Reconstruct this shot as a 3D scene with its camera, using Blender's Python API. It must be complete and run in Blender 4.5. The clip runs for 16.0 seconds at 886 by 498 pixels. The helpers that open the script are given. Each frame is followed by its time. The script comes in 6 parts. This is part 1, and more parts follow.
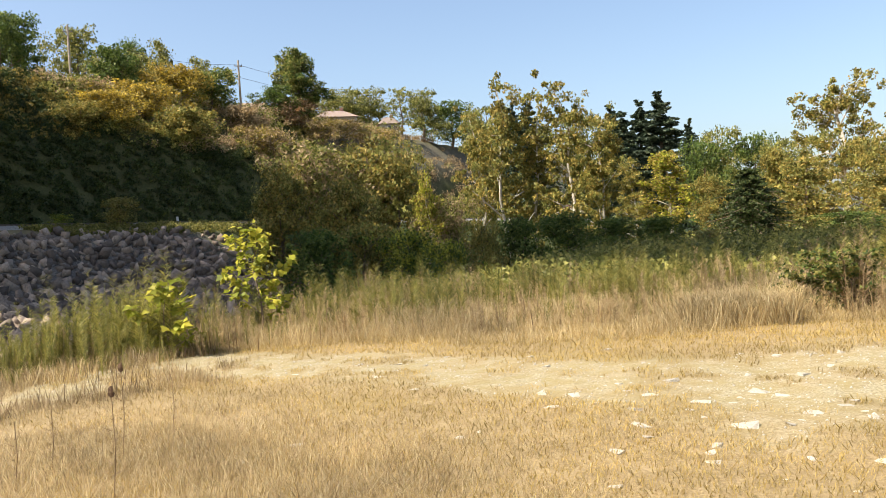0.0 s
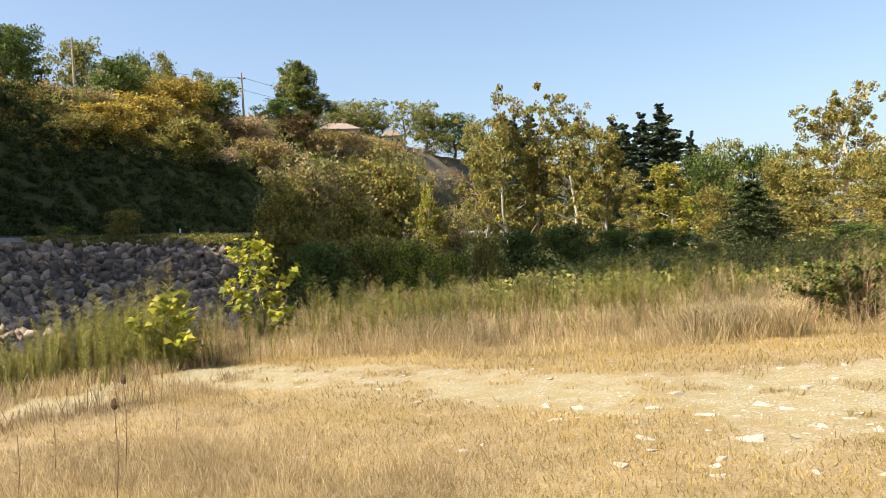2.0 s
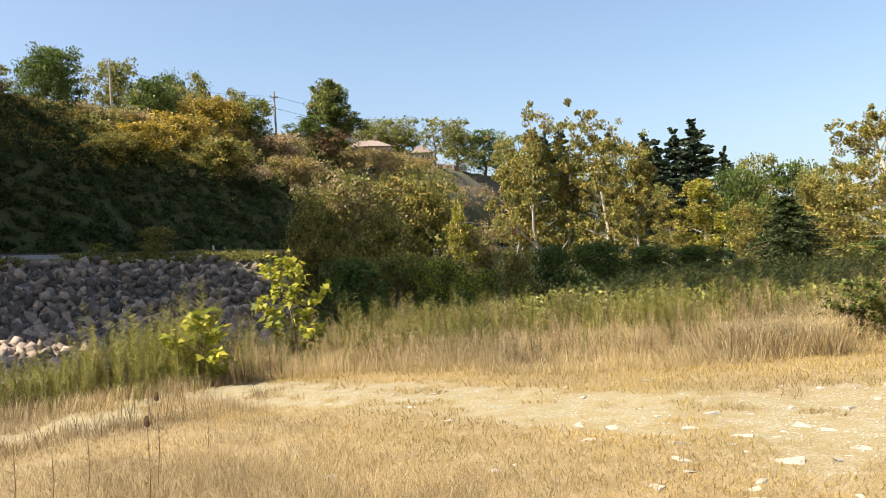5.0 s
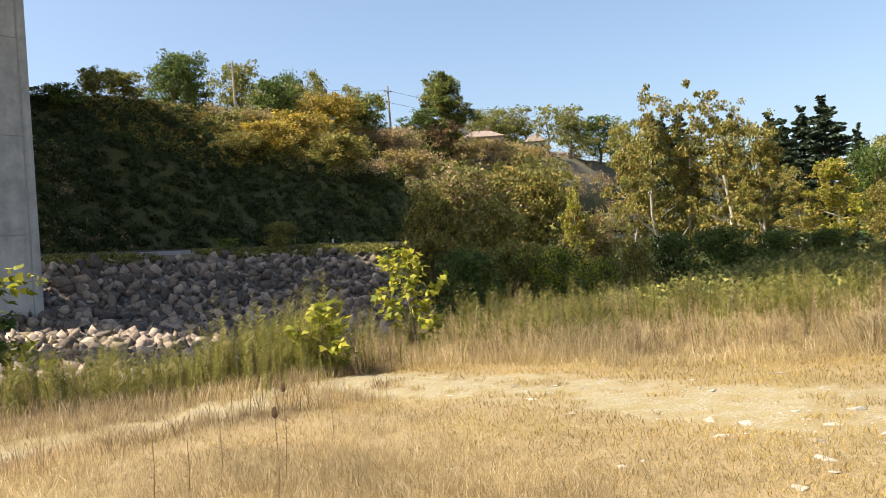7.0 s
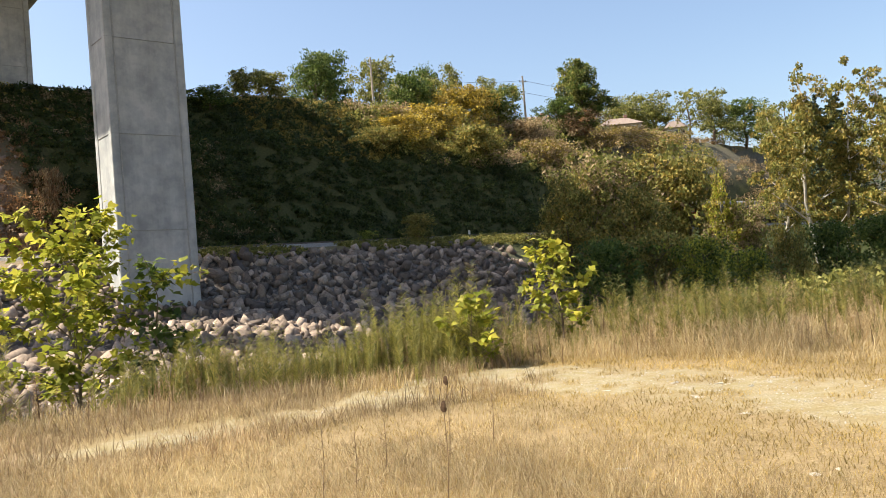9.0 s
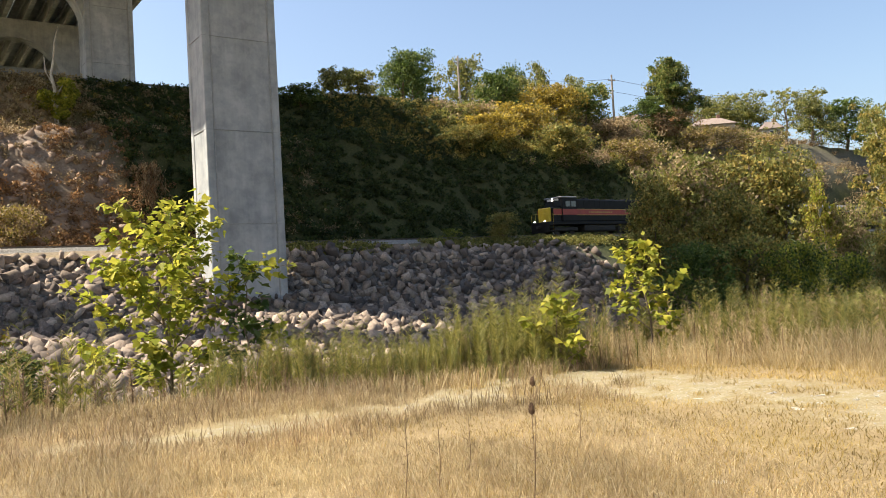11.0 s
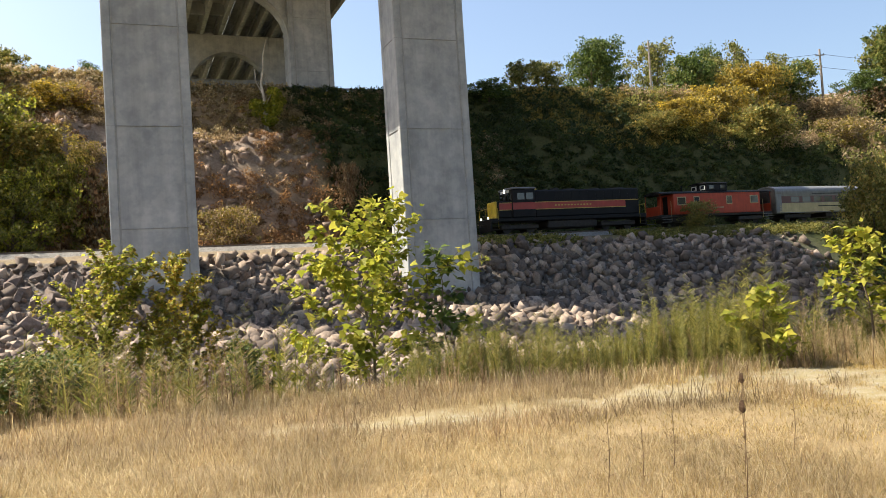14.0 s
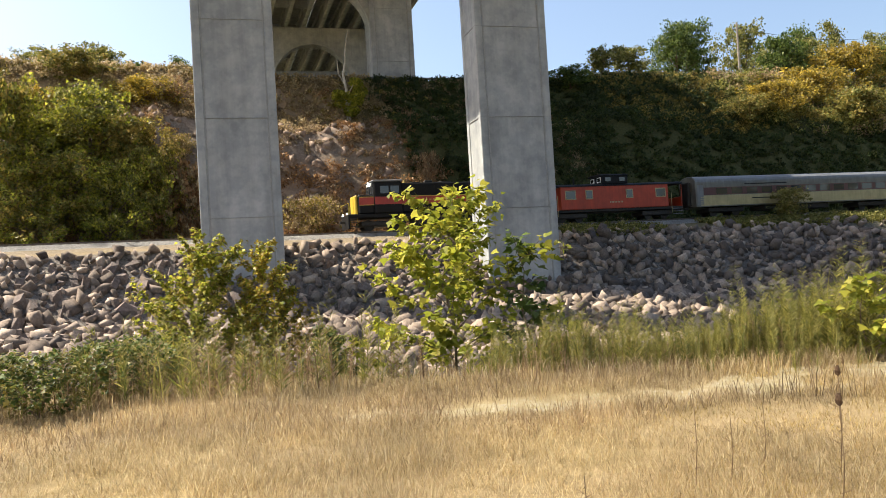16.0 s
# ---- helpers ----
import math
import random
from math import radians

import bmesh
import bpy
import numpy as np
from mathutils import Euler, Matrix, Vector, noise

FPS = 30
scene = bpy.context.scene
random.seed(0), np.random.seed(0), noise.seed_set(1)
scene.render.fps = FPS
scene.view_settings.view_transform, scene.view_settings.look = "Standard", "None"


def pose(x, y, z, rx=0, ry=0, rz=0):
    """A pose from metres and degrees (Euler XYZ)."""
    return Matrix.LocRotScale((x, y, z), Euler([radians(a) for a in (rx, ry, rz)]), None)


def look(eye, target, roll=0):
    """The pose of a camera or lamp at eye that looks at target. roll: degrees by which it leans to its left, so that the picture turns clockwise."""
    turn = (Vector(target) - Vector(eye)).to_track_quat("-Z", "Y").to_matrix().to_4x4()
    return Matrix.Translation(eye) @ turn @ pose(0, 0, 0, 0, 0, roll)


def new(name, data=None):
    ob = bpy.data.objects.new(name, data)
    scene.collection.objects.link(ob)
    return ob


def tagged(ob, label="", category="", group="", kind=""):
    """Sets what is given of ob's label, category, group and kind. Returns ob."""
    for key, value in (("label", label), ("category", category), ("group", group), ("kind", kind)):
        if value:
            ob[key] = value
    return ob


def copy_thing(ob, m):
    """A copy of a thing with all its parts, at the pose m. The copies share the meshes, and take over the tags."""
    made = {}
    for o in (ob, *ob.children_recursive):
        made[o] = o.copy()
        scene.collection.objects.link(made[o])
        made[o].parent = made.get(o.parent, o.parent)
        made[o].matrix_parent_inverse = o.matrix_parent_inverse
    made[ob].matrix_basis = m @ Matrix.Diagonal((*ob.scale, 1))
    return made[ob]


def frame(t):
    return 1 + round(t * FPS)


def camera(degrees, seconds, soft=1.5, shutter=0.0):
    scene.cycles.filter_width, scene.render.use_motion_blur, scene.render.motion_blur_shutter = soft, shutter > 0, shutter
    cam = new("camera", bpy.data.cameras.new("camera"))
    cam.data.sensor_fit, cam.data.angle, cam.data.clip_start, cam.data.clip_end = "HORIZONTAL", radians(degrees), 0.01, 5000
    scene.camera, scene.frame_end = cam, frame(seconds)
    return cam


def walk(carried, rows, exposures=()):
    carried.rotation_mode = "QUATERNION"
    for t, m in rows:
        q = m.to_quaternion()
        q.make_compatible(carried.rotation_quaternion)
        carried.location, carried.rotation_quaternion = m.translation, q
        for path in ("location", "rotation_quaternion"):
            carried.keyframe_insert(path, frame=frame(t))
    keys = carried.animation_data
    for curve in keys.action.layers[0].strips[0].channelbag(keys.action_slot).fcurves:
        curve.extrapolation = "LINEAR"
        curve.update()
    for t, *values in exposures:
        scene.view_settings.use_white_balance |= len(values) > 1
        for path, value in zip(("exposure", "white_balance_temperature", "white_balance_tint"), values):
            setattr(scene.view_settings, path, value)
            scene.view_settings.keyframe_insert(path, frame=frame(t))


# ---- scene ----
# camera: a hand-held stand that pans to the left
cam = camera(56.48, 16.0, soft=0.85)
PATH = [  # seconds, eye x y z, turn to the left, tilt up, lean
    (0, 0.195, -0.241, 1.626, -11.75, -0.52, -3.80),
    (0.5, 0.190, -0.249, 1.630, -11.45, -0.31, -3.77),
    (1, 0.188, -0.239, 1.629, -11.56, -0.03, -3.83),
    (1.5, 0.193, -0.235, 1.626, -11.63, 0.16, -3.80),
    (2, 0.186, -0.242, 1.630, -11.65, 0.32, -3.76),
    (2.5, 0.189, -0.243, 1.627, -11.65, 0.48, -3.69),
    (3, 0.180, -0.249, 1.626, -11.40, 0.64, -3.76),
    (3.5, 0.176, -0.247, 1.625, -10.96, 0.78, -3.36),
    (3.7, 0.174, -0.251, 1.628, -10.67, 0.87, -3.33),
    (5.8, 0.194, -0.163, 1.649, -8.68, 2.28, -3.75),
    (6, 0.196, -0.160, 1.655, -8.22, 2.45, -3.66),
    (6.5, 0.206, -0.137, 1.654, -5.67, 2.55, -4.14),
    (7, 0.162, -0.077, 1.647, -1.63, 1.49, -4.61),
    (7.5, 0.086, 0.001, 1.666, -1.38, 1.37, -4.44),
    (8, 0.007, 0.059, 1.666, 0.16, 1.45, -4.41),
    (8.5, -0.022, 0.071, 1.675, 5.97, 1.30, -4.26),
    (8.7, -0.052, 0.099, 1.671, 6.95, 1.51, -4.48),
    (10.8, -0.163, 0.264, 1.649, 11.96, 1.73, -3.19),
    (11, -0.168, 0.282, 1.652, 13.46, 1.95, -3.24),
    (11.5, -0.178, 0.239, 1.655, 16.20, 2.49, -3.12),
    (12, -0.193, 0.219, 1.657, 20.18, 2.74, -3.24),
    (12.5, -0.199, 0.243, 1.652, 23.62, 2.73, -3.51),
    (13, -0.208, 0.255, 1.653, 25.34, 2.71, -3.62),
    (13.5, -0.211, 0.219, 1.657, 25.90, 2.47, -3.58),
    (14, -0.215, 0.228, 1.660, 26.59, 2.24, -3.64),
    (14.5, -0.214, 0.205, 1.658, 27.36, 2.00, -3.62),
    (15, -0.231, 0.189, 1.659, 31.49, 1.70, -3.40),
    (15.5, -0.230, 0.196, 1.657, 31.84, 1.77, -3.42),
    (16, -0.233, 0.212, 1.651, 32.19, 1.80, -3.43),
]


def aim(x, y, z, turn, tilt, lean):
    a, b = radians(turn), radians(tilt)
    way = Vector((-math.sin(a) * math.cos(b), math.cos(a) * math.cos(b), math.sin(b)))
    return look((x, y, z), Vector((x, y, z)) + way * 10, lean)


walk(cam, [(row[0], aim(*row[1:])) for row in PATH])

# ---- light: a low sun from the side, clear sky ----
SUN_TURN, SUN_UP = 102.5, 49.2
world = bpy.data.worlds.new("sky")
scene.world = world
world.use_nodes = True
sky = world.node_tree.nodes.new("ShaderNodeTexSky")
sky.sky_type, sky.sun_disc = "NISHITA", False
sky.sun_elevation, sky.sun_rotation = radians(SUN_UP), radians(-SUN_TURN)
sky.air_density, sky.dust_density, sky.ozone_density = 1.0, 2.6, 1.0
background = world.node_tree.nodes["Background"]
background.inputs["Strength"].default_value = 0.104
world.node_tree.links.new(sky.outputs[0], background.inputs["Color"])
sun = new("sun", bpy.data.lights.new("sun", "SUN"))
sun.data.energy, sun.data.angle, sun.data.color = 5.0, radians(0.5), (1.0, 0.91, 0.76)
to_sun = Vector((-math.sin(radians(SUN_TURN)) * math.cos(radians(SUN_UP)), math.cos(radians(SUN_TURN)) * math.cos(radians(SUN_UP)), math.sin(radians(SUN_UP))))
sun.matrix_world = look(to_sun * 100, (0, 0, 0))
scene.view_settings.exposure = 1.14


# ---- materials ----
class Nodes:
    """A node material, with shorthands."""

    def __init__(self, name):
        self.mat = bpy.data.materials.new(name)
        self.mat.use_nodes = True
        self.tree = self.mat.node_tree
        self.shader = self.tree.nodes["Principled BSDF"]
        self.out = self.tree.nodes["Material Output"]

    def add(self, kind, **inputs):
        node = self.tree.nodes.new(kind)
        for key, value in inputs.items():
            node.inputs[key].default_value = value
        return node

    def link(self, a, b):
        self.tree.links.new(a, b)

    def where(self):
        return self.add("ShaderNodeTexCoord").outputs["Object"]

    def noise(self, scale, detail=4.0, rough=0.6, coords=None, stretch=None):
        node = self.add("ShaderNodeTexNoise", Scale=scale, Detail=detail, Roughness=rough)
        source = coords or self.where()
        if stretch:
            mapping = self.add("ShaderNodeMapping", Scale=stretch)
            self.link(source, mapping.inputs[0])
            source = mapping.outputs[0]
        self.link(source, node.inputs["Vector"])
        return node.outputs["Fac"]

    def ramp(self, fac, *stops):
        node = self.tree.nodes.new("ShaderNodeValToRGB")
        node.color_ramp.elements[0].position, node.color_ramp.elements[1].position = stops[0][0], stops[-1][0]
        for pos, _ in stops[1:-1]:
            node.color_ramp.elements.new(pos)
        for element, (_, colour) in zip(node.color_ramp.elements, stops):
            element.color = (*colour, 1)
        self.link(fac, node.inputs[0])
        return node.outputs[0]

    def mix(self, fac, a, b, how="MIX"):
        node = self.tree.nodes.new("ShaderNodeMix")
        node.data_type, node.blend_type = "RGBA", how
        for socket, value in ((node.inputs[0], fac), (node.inputs[6], a), (node.inputs[7], b)):
            if isinstance(value, (int, float)):
                socket.default_value = value
            elif isinstance(value, tuple):
                socket.default_value = (*value, 1)
            else:
                self.link(value, socket)
        return node.outputs[2]

    def island(self):
        return self.add("ShaderNodeNewGeometry").outputs["Random Per Island"]

    def each(self):
        return self.add("ShaderNodeObjectInfo").outputs["Random"]

    def attribute(self, name):
        node = self.tree.nodes.new("ShaderNodeAttribute")
        node.attribute_name = name
        return node.outputs["Fac"]

    def done(self, colour, rough=0.8, bump=None, strength=0.3, distance=0.02, metal=0.0, gloss=0.3):
        s = self.shader
        if isinstance(colour, tuple):
            s.inputs["Base Color"].default_value = (*colour, 1)
        else:
            self.link(colour, s.inputs["Base Color"])
        s.inputs["Roughness"].default_value, s.inputs["Metallic"].default_value = rough, metal
        s.inputs["Specular IOR Level"].default_value = gloss
        if bump is not None:
            node = self.add("ShaderNodeBump", Strength=strength, Distance=distance)
            self.link(bump, node.inputs["Height"])
            self.link(node.outputs[0], s.inputs["Normal"])
        return self.mat


def leaf_material(name, *colours, through_part=0.35, rough=0.55):
    """Leaves: their own tone each, larger patches of tone, light that shines through."""
    n = Nodes(name)
    mid = colours[len(colours) // 2]
    colours = [tuple(m + 0.85 * (v - m) for v, m in zip(c, mid)) for c in colours]
    stops = [(0.1 + 0.8 * k / (len(colours) - 1), c) for k, c in enumerate(colours)]
    tone = n.ramp(n.island(), *stops)
    patch = n.ramp(n.noise(0.45, 2.0), (0.35, (0.66, 0.66, 0.64)), (0.68, (1.25, 1.22, 1.08)))
    colour = n.mix(1.0, tone, patch, "MULTIPLY")
    n.done(colour, rough, gloss=0.25)
    shine = n.add("ShaderNodeBsdfTranslucent")
    n.link(colour, shine.inputs["Color"])
    both = n.add("ShaderNodeMixShader", Fac=through_part)
    n.link(n.shader.outputs[0], both.inputs[1])
    n.link(shine.outputs[0], both.inputs[2])
    n.link(both.outputs[0], n.out.inputs["Surface"])
    return n.mat


def speckled(name, dark, light, scale=3.0, rough=0.8, strength=0.4, distance=0.02, vary=True, metal=0.0, gloss=0.3, fine=30.0):
    n = Nodes(name)
    colour = n.ramp(n.noise(scale), (0.3, dark), (0.7, light))
    grain = n.noise(scale * fine / 3.0, 3.0)
    colour = n.mix(0.35, colour, n.ramp(grain, (0.25, tuple(0.5 * c for c in dark)), (0.75, tuple(min(1, 1.25 * c) for c in light))))
    if vary:
        colour = n.mix(1.0, colour, n.ramp(n.each(), (0.0, (0.8, 0.8, 0.8)), (1.0, (1.15, 1.12, 1.08))), "MULTIPLY")
    return n.done(colour, rough, grain, strength, distance, metal, gloss)


def painted(name, colour, rough=0.45, wear=0.25, gloss=0.5, metal=0.0):
    n = Nodes(name)
    dirt = n.ramp(n.noise(1.3, 5.0), (0.35, tuple(c * (1 - wear) for c in colour)), (0.7, colour))
    streaks = n.ramp(n.noise(2.0, 4.0, stretch=(3.0, 3.0, 0.25)), (0.4, (0.78, 0.75, 0.72)), (0.65, (1, 1, 1)))
    return n.done(n.mix(wear * 2, dirt, n.mix(1.0, dirt, streaks, "MULTIPLY")), rough, n.noise(25.0), 0.08, 0.004, metal, gloss)


def ground_material():
    n = Nodes("ground_soil_and_grass")
    fine, mid, broad = n.noise(38.0, 5.0), n.noise(4.0, 5.0), n.noise(0.35, 4.0)
    straw = n.ramp(mid, (0.25, (0.179, 0.130, 0.066)), (0.5, (0.267, 0.200, 0.109)), (0.75, (0.345, 0.271, 0.159)))
    straw = n.mix(0.4, straw, n.ramp(fine, (0.3, (0.151, 0.106, 0.050)), (0.7, (0.460, 0.358, 0.205))))
    straw = n.mix(n.ramp(broad, (0.5, (0, 0, 0)), (0.72, (0.4, 0.4, 0.4))), straw, (0.225, 0.18, 0.06))
    pale = n.ramp(fine, (0.3, (0.195, 0.161, 0.100)), (0.52, (0.324, 0.284, 0.189)), (0.74, (0.469, 0.437, 0.321)))
    pale = n.mix(n.ramp(mid, (0.4, (0.7, 0.7, 0.7)), (0.6, (0, 0, 0))), pale, (0.27, 0.215, 0.095))
    soil = n.ramp(n.noise(0.8, 6.0), (0.25, (0.19, 0.125, 0.085)), (0.5, (0.38, 0.26, 0.185)), (0.75, (0.52, 0.375, 0.28)))
    soil = n.mix(0.3, soil, n.ramp(mid, (0.3, (0.08, 0.06, 0.04)), (0.7, (0.45, 0.36, 0.26))))
    green = n.ramp(mid, (0.25, (0.022, 0.034, 0.011)), (0.5, (0.05, 0.06, 0.02)), (0.8, (0.10, 0.098, 0.034)))
    stone = n.ramp(n.noise(5.0, 6.0), (0.3, (0.06, 0.053, 0.046)), (0.55, (0.20, 0.175, 0.15)), (0.8, (0.36, 0.315, 0.27)))
    colour = straw
    for name, other in (("gravel", pale), ("soil", soil), ("green", green), ("stone", stone)):
        colour = n.mix(n.attribute(name), colour, other)
    return n.done(colour, 0.95, n.mix(0.5, fine, mid), 0.8, 0.06, gloss=0.1)


GROUND = ground_material()


def concrete_material(name="weathered_concrete", low=(0.31, 0.32, 0.318), high=(0.50, 0.505, 0.495)):
    n = Nodes(name)
    cloud = n.ramp(n.noise(0.35, 6.0), (0.3, low), (0.7, high))
    streak = n.ramp(n.noise(0.9, 6.0, stretch=(1.0, 1.0, 0.08)), (0.35, (0.72, 0.72, 0.71)), (0.6, (1.04, 1.04, 1.03)))
    colour = n.mix(0.6, cloud, n.mix(1.0, cloud, streak, "MULTIPLY"))
    blotch = n.ramp(n.noise(0.8, 3.0, 0.7), (0.42, (0.86, 0.87, 0.88)), (0.58, (1.07, 1.06, 1.04)))
    colour = n.mix(0.8, colour, n.mix(1.0, colour, blotch, "MULTIPLY"))
    pits = n.noise(14.0, 4.0)
    colour = n.mix(n.ramp(pits, (0.22, (0.5, 0.5, 0.5)), (0.34, (0, 0, 0))), colour, (0.2, 0.2, 0.19))
    return n.done(colour, 0.85, n.noise(30.0, 5.0), 0.25, 0.01, gloss=0.25)


CONCRETE = concrete_material()
CONCRETE_JOINT = speckled("shadowed_groove_concrete", (0.260, 0.260, 0.247), (0.390, 0.390, 0.370), vary=False)
BARK = speckled("grey_brown_bark", (0.09, 0.065, 0.045), (0.22, 0.17, 0.12), 4.0, 0.9, 0.7, 0.03)
PALE_BARK = speckled("pale_sycamore_bark", (0.30, 0.26, 0.20), (0.66, 0.62, 0.54), 1.6, 0.85, 0.4, 0.02)
LEAVES = {
    "olive": leaf_material("olive_leaves", (0.097, 0.110, 0.029), (0.211, 0.220, 0.061), (0.389, 0.358, 0.110), through_part=0.4),
    "green": leaf_material("green_leaves", (0.0405, 0.0743, 0.0175), (0.0945, 0.142, 0.0324), (0.189, 0.23, 0.054)),
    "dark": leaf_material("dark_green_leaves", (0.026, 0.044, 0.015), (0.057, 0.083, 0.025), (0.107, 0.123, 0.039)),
    "yellow": leaf_material("yellow_autumn_leaves", (0.22, 0.165, 0.022), (0.418, 0.308, 0.0385), (0.605, 0.44, 0.066)),
    "gold": leaf_material("gold_green_leaves", (0.135, 0.127, 0.032), (0.292, 0.237, 0.061), (0.464, 0.341, 0.095)),
    "rust": leaf_material("rust_brown_leaves", (0.16, 0.085, 0.045), (0.30, 0.17, 0.085), (0.43, 0.265, 0.13)),
    "tan": leaf_material("tan_dry_brush", (0.21, 0.145, 0.085), (0.36, 0.265, 0.155), (0.50, 0.39, 0.235)),
    "lime": leaf_material("lime_yellow_leaves", (0.156, 0.196, 0.022), (0.352, 0.371, 0.049), (0.586, 0.528, 0.087), through_part=0.5),
    "pine": leaf_material("conifer_needles", (0.031, 0.051, 0.034), (0.061, 0.090, 0.056), (0.119, 0.144, 0.088), through_part=0.1),
    "weed": leaf_material("weed_leaves", (0.095, 0.111, 0.027), (0.199, 0.196, 0.052), (0.361, 0.306, 0.099), through_part=0.4),
    "straw": leaf_material("dry_grass_blades", (0.312, 0.228, 0.113), (0.456, 0.356, 0.202), (0.608, 0.516, 0.344), through_part=0.5),
    "stalk": leaf_material("light_brown_stalks", (0.204, 0.145, 0.084), (0.332, 0.246, 0.150), (0.468, 0.365, 0.238), through_part=0.4),
    "brown": leaf_material("brown_dead_stalks", (0.119, 0.076, 0.045), (0.246, 0.166, 0.099), (0.391, 0.289, 0.189), through_part=0.4),
}


# ---- building helpers ----
def mesh_of(name, verts, faces, smooth=False):
    data = bpy.data.meshes.new(name)
    if isinstance(faces, np.ndarray):  # all faces with the same number of corners
        verts, count, k = np.asarray(verts, np.float32), len(faces), faces.shape[1]
        data.vertices.add(len(verts)), data.loops.add(count * k), data.polygons.add(count)
        data.vertices.foreach_set("co", verts.ravel())
        data.loops.foreach_set("vertex_index", faces.astype(np.int32).ravel())
        data.polygons.foreach_set("loop_start", np.arange(0, count * k, k, dtype=np.int32))
        data.update(calc_edges=True)
    else:
        data.from_pydata([tuple(v) for v in verts], [], [tuple(f) for f in faces])
    if smooth:
        data.shade_smooth()
    data.update()
    return data


def part(name, shape, material, parent=None, label="", smooth=False):
    """One mesh object from a bmesh or a mesh, under a thing or a part."""
    if isinstance(shape, bmesh.types.BMesh):
        data = bpy.data.meshes.new(name)
        shape.to_mesh(data)
        shape.free()
        if smooth:
            data.shade_smooth()
    else:
        data = shape
    for m in material if isinstance(material, (list, tuple)) else [material]:
        if m.name not in [x.name for x in data.materials if x]:
            data.materials.append(m)
    ob = new(name, data)
    ob.parent = parent
    return tagged(ob, label)


def box(bm, x0, x1, y0, y1, z0, z1, bevel=0.0, m=None):
    """A box into bm, its edges rounded."""
    made = bmesh.ops.create_cube(bm, size=1.0)["verts"]
    for v in made:
        v.co = Vector((x0 + (v.co.x + 0.5) * (x1 - x0), y0 + (v.co.y + 0.5) * (y1 - y0), z0 + (v.co.z + 0.5) * (z1 - z0)))
    if bevel:
        edges = list({e for v in made for e in v.link_edges})
        made = list({v for f in bmesh.ops.bevel(bm, geom=edges, offset=bevel, segments=1, affect="EDGES")["faces"] for v in f.verts} | {v for v in made if v.is_valid})
    if m is not None:
        bmesh.ops.transform(bm, matrix=m, verts=[v for v in made if v.is_valid])
    return bm


def boxed(*a, **k):
    return box(bmesh.new(), *a, **k)


def rod(bm, a, b, r0, r1=None, sides=8):
    """A tapered rod from a to b."""
    a, b = Vector(a), Vector(b)
    m = Matrix.Translation((a + b) / 2) @ (b - a).to_track_quat("Z", "Y").to_matrix().to_4x4()
    bmesh.ops.create_cone(bm, cap_ends=True, segments=sides, radius1=r0, radius2=r0 if r1 is None else r1, depth=(b - a).length, matrix=m)
    return bm


def thing(name, x=0, y=0, z=0, rz=0, label="", category="", group="", kind=""):
    ob = new(name)
    ob.matrix_basis = pose(x, y, z, 0, 0, rz)
    ob.empty_display_size = 0.2
    return tagged(ob, label, category, group, kind)

# ---- the lie of the land: the railway's own axes are U (along) and N (across, away from the field) ----
PHI = radians(56.75)
UX, UY, NX, NY = math.cos(PHI), math.sin(PHI), -math.sin(PHI), math.cos(PHI)
RAIL_Z, BENCH_Z, CREST_Z = 5.9, 5.3, 27.8
LATTICE = np.random.RandomState(7).rand(256, 256)


def value_noise(x, y):
    xi, yi = np.floor(x).astype(int), np.floor(y).astype(int)
    fx, fy = x - xi, y - yi
    fx, fy = fx * fx * (3 - 2 * fx), fy * fy * (3 - 2 * fy)
    a, b = LATTICE[xi % 256, yi % 256], LATTICE[(xi + 1) % 256, yi % 256]
    c, d = LATTICE[xi % 256, (yi + 1) % 256], LATTICE[(xi + 1) % 256, (yi + 1) % 256]
    return (a * (1 - fx) + b * fx) * (1 - fy) + (c * (1 - fx) + d * fx) * fy - 0.5


def fbm(x, y, octaves=4):
    total, gain = 0, 1
    for k in range(octaves):
        total = total + gain * value_noise(x * 2**k + 17.3 * k, y * 2**k - 9.1 * k)
        gain *= 0.5
    return total


def ease(a, b, v):
    s = np.clip((v - a) / (b - a), 0, 1)
    return s * s * (3 - 2 * s)


def rail_n(q):
    """How far the track's middle lies across from the origin, at q metres along it."""
    q = np.asarray(q, float)
    near = np.clip(q, 0, 70)
    return 71.0 - 3.94 * (near / 50) ** 2 - 0.1 * np.clip(q - 70, 0, None)


def bank_n(q):
    return np.clip(14.2 - 0.45 * np.asarray(q, float), 9, 16)


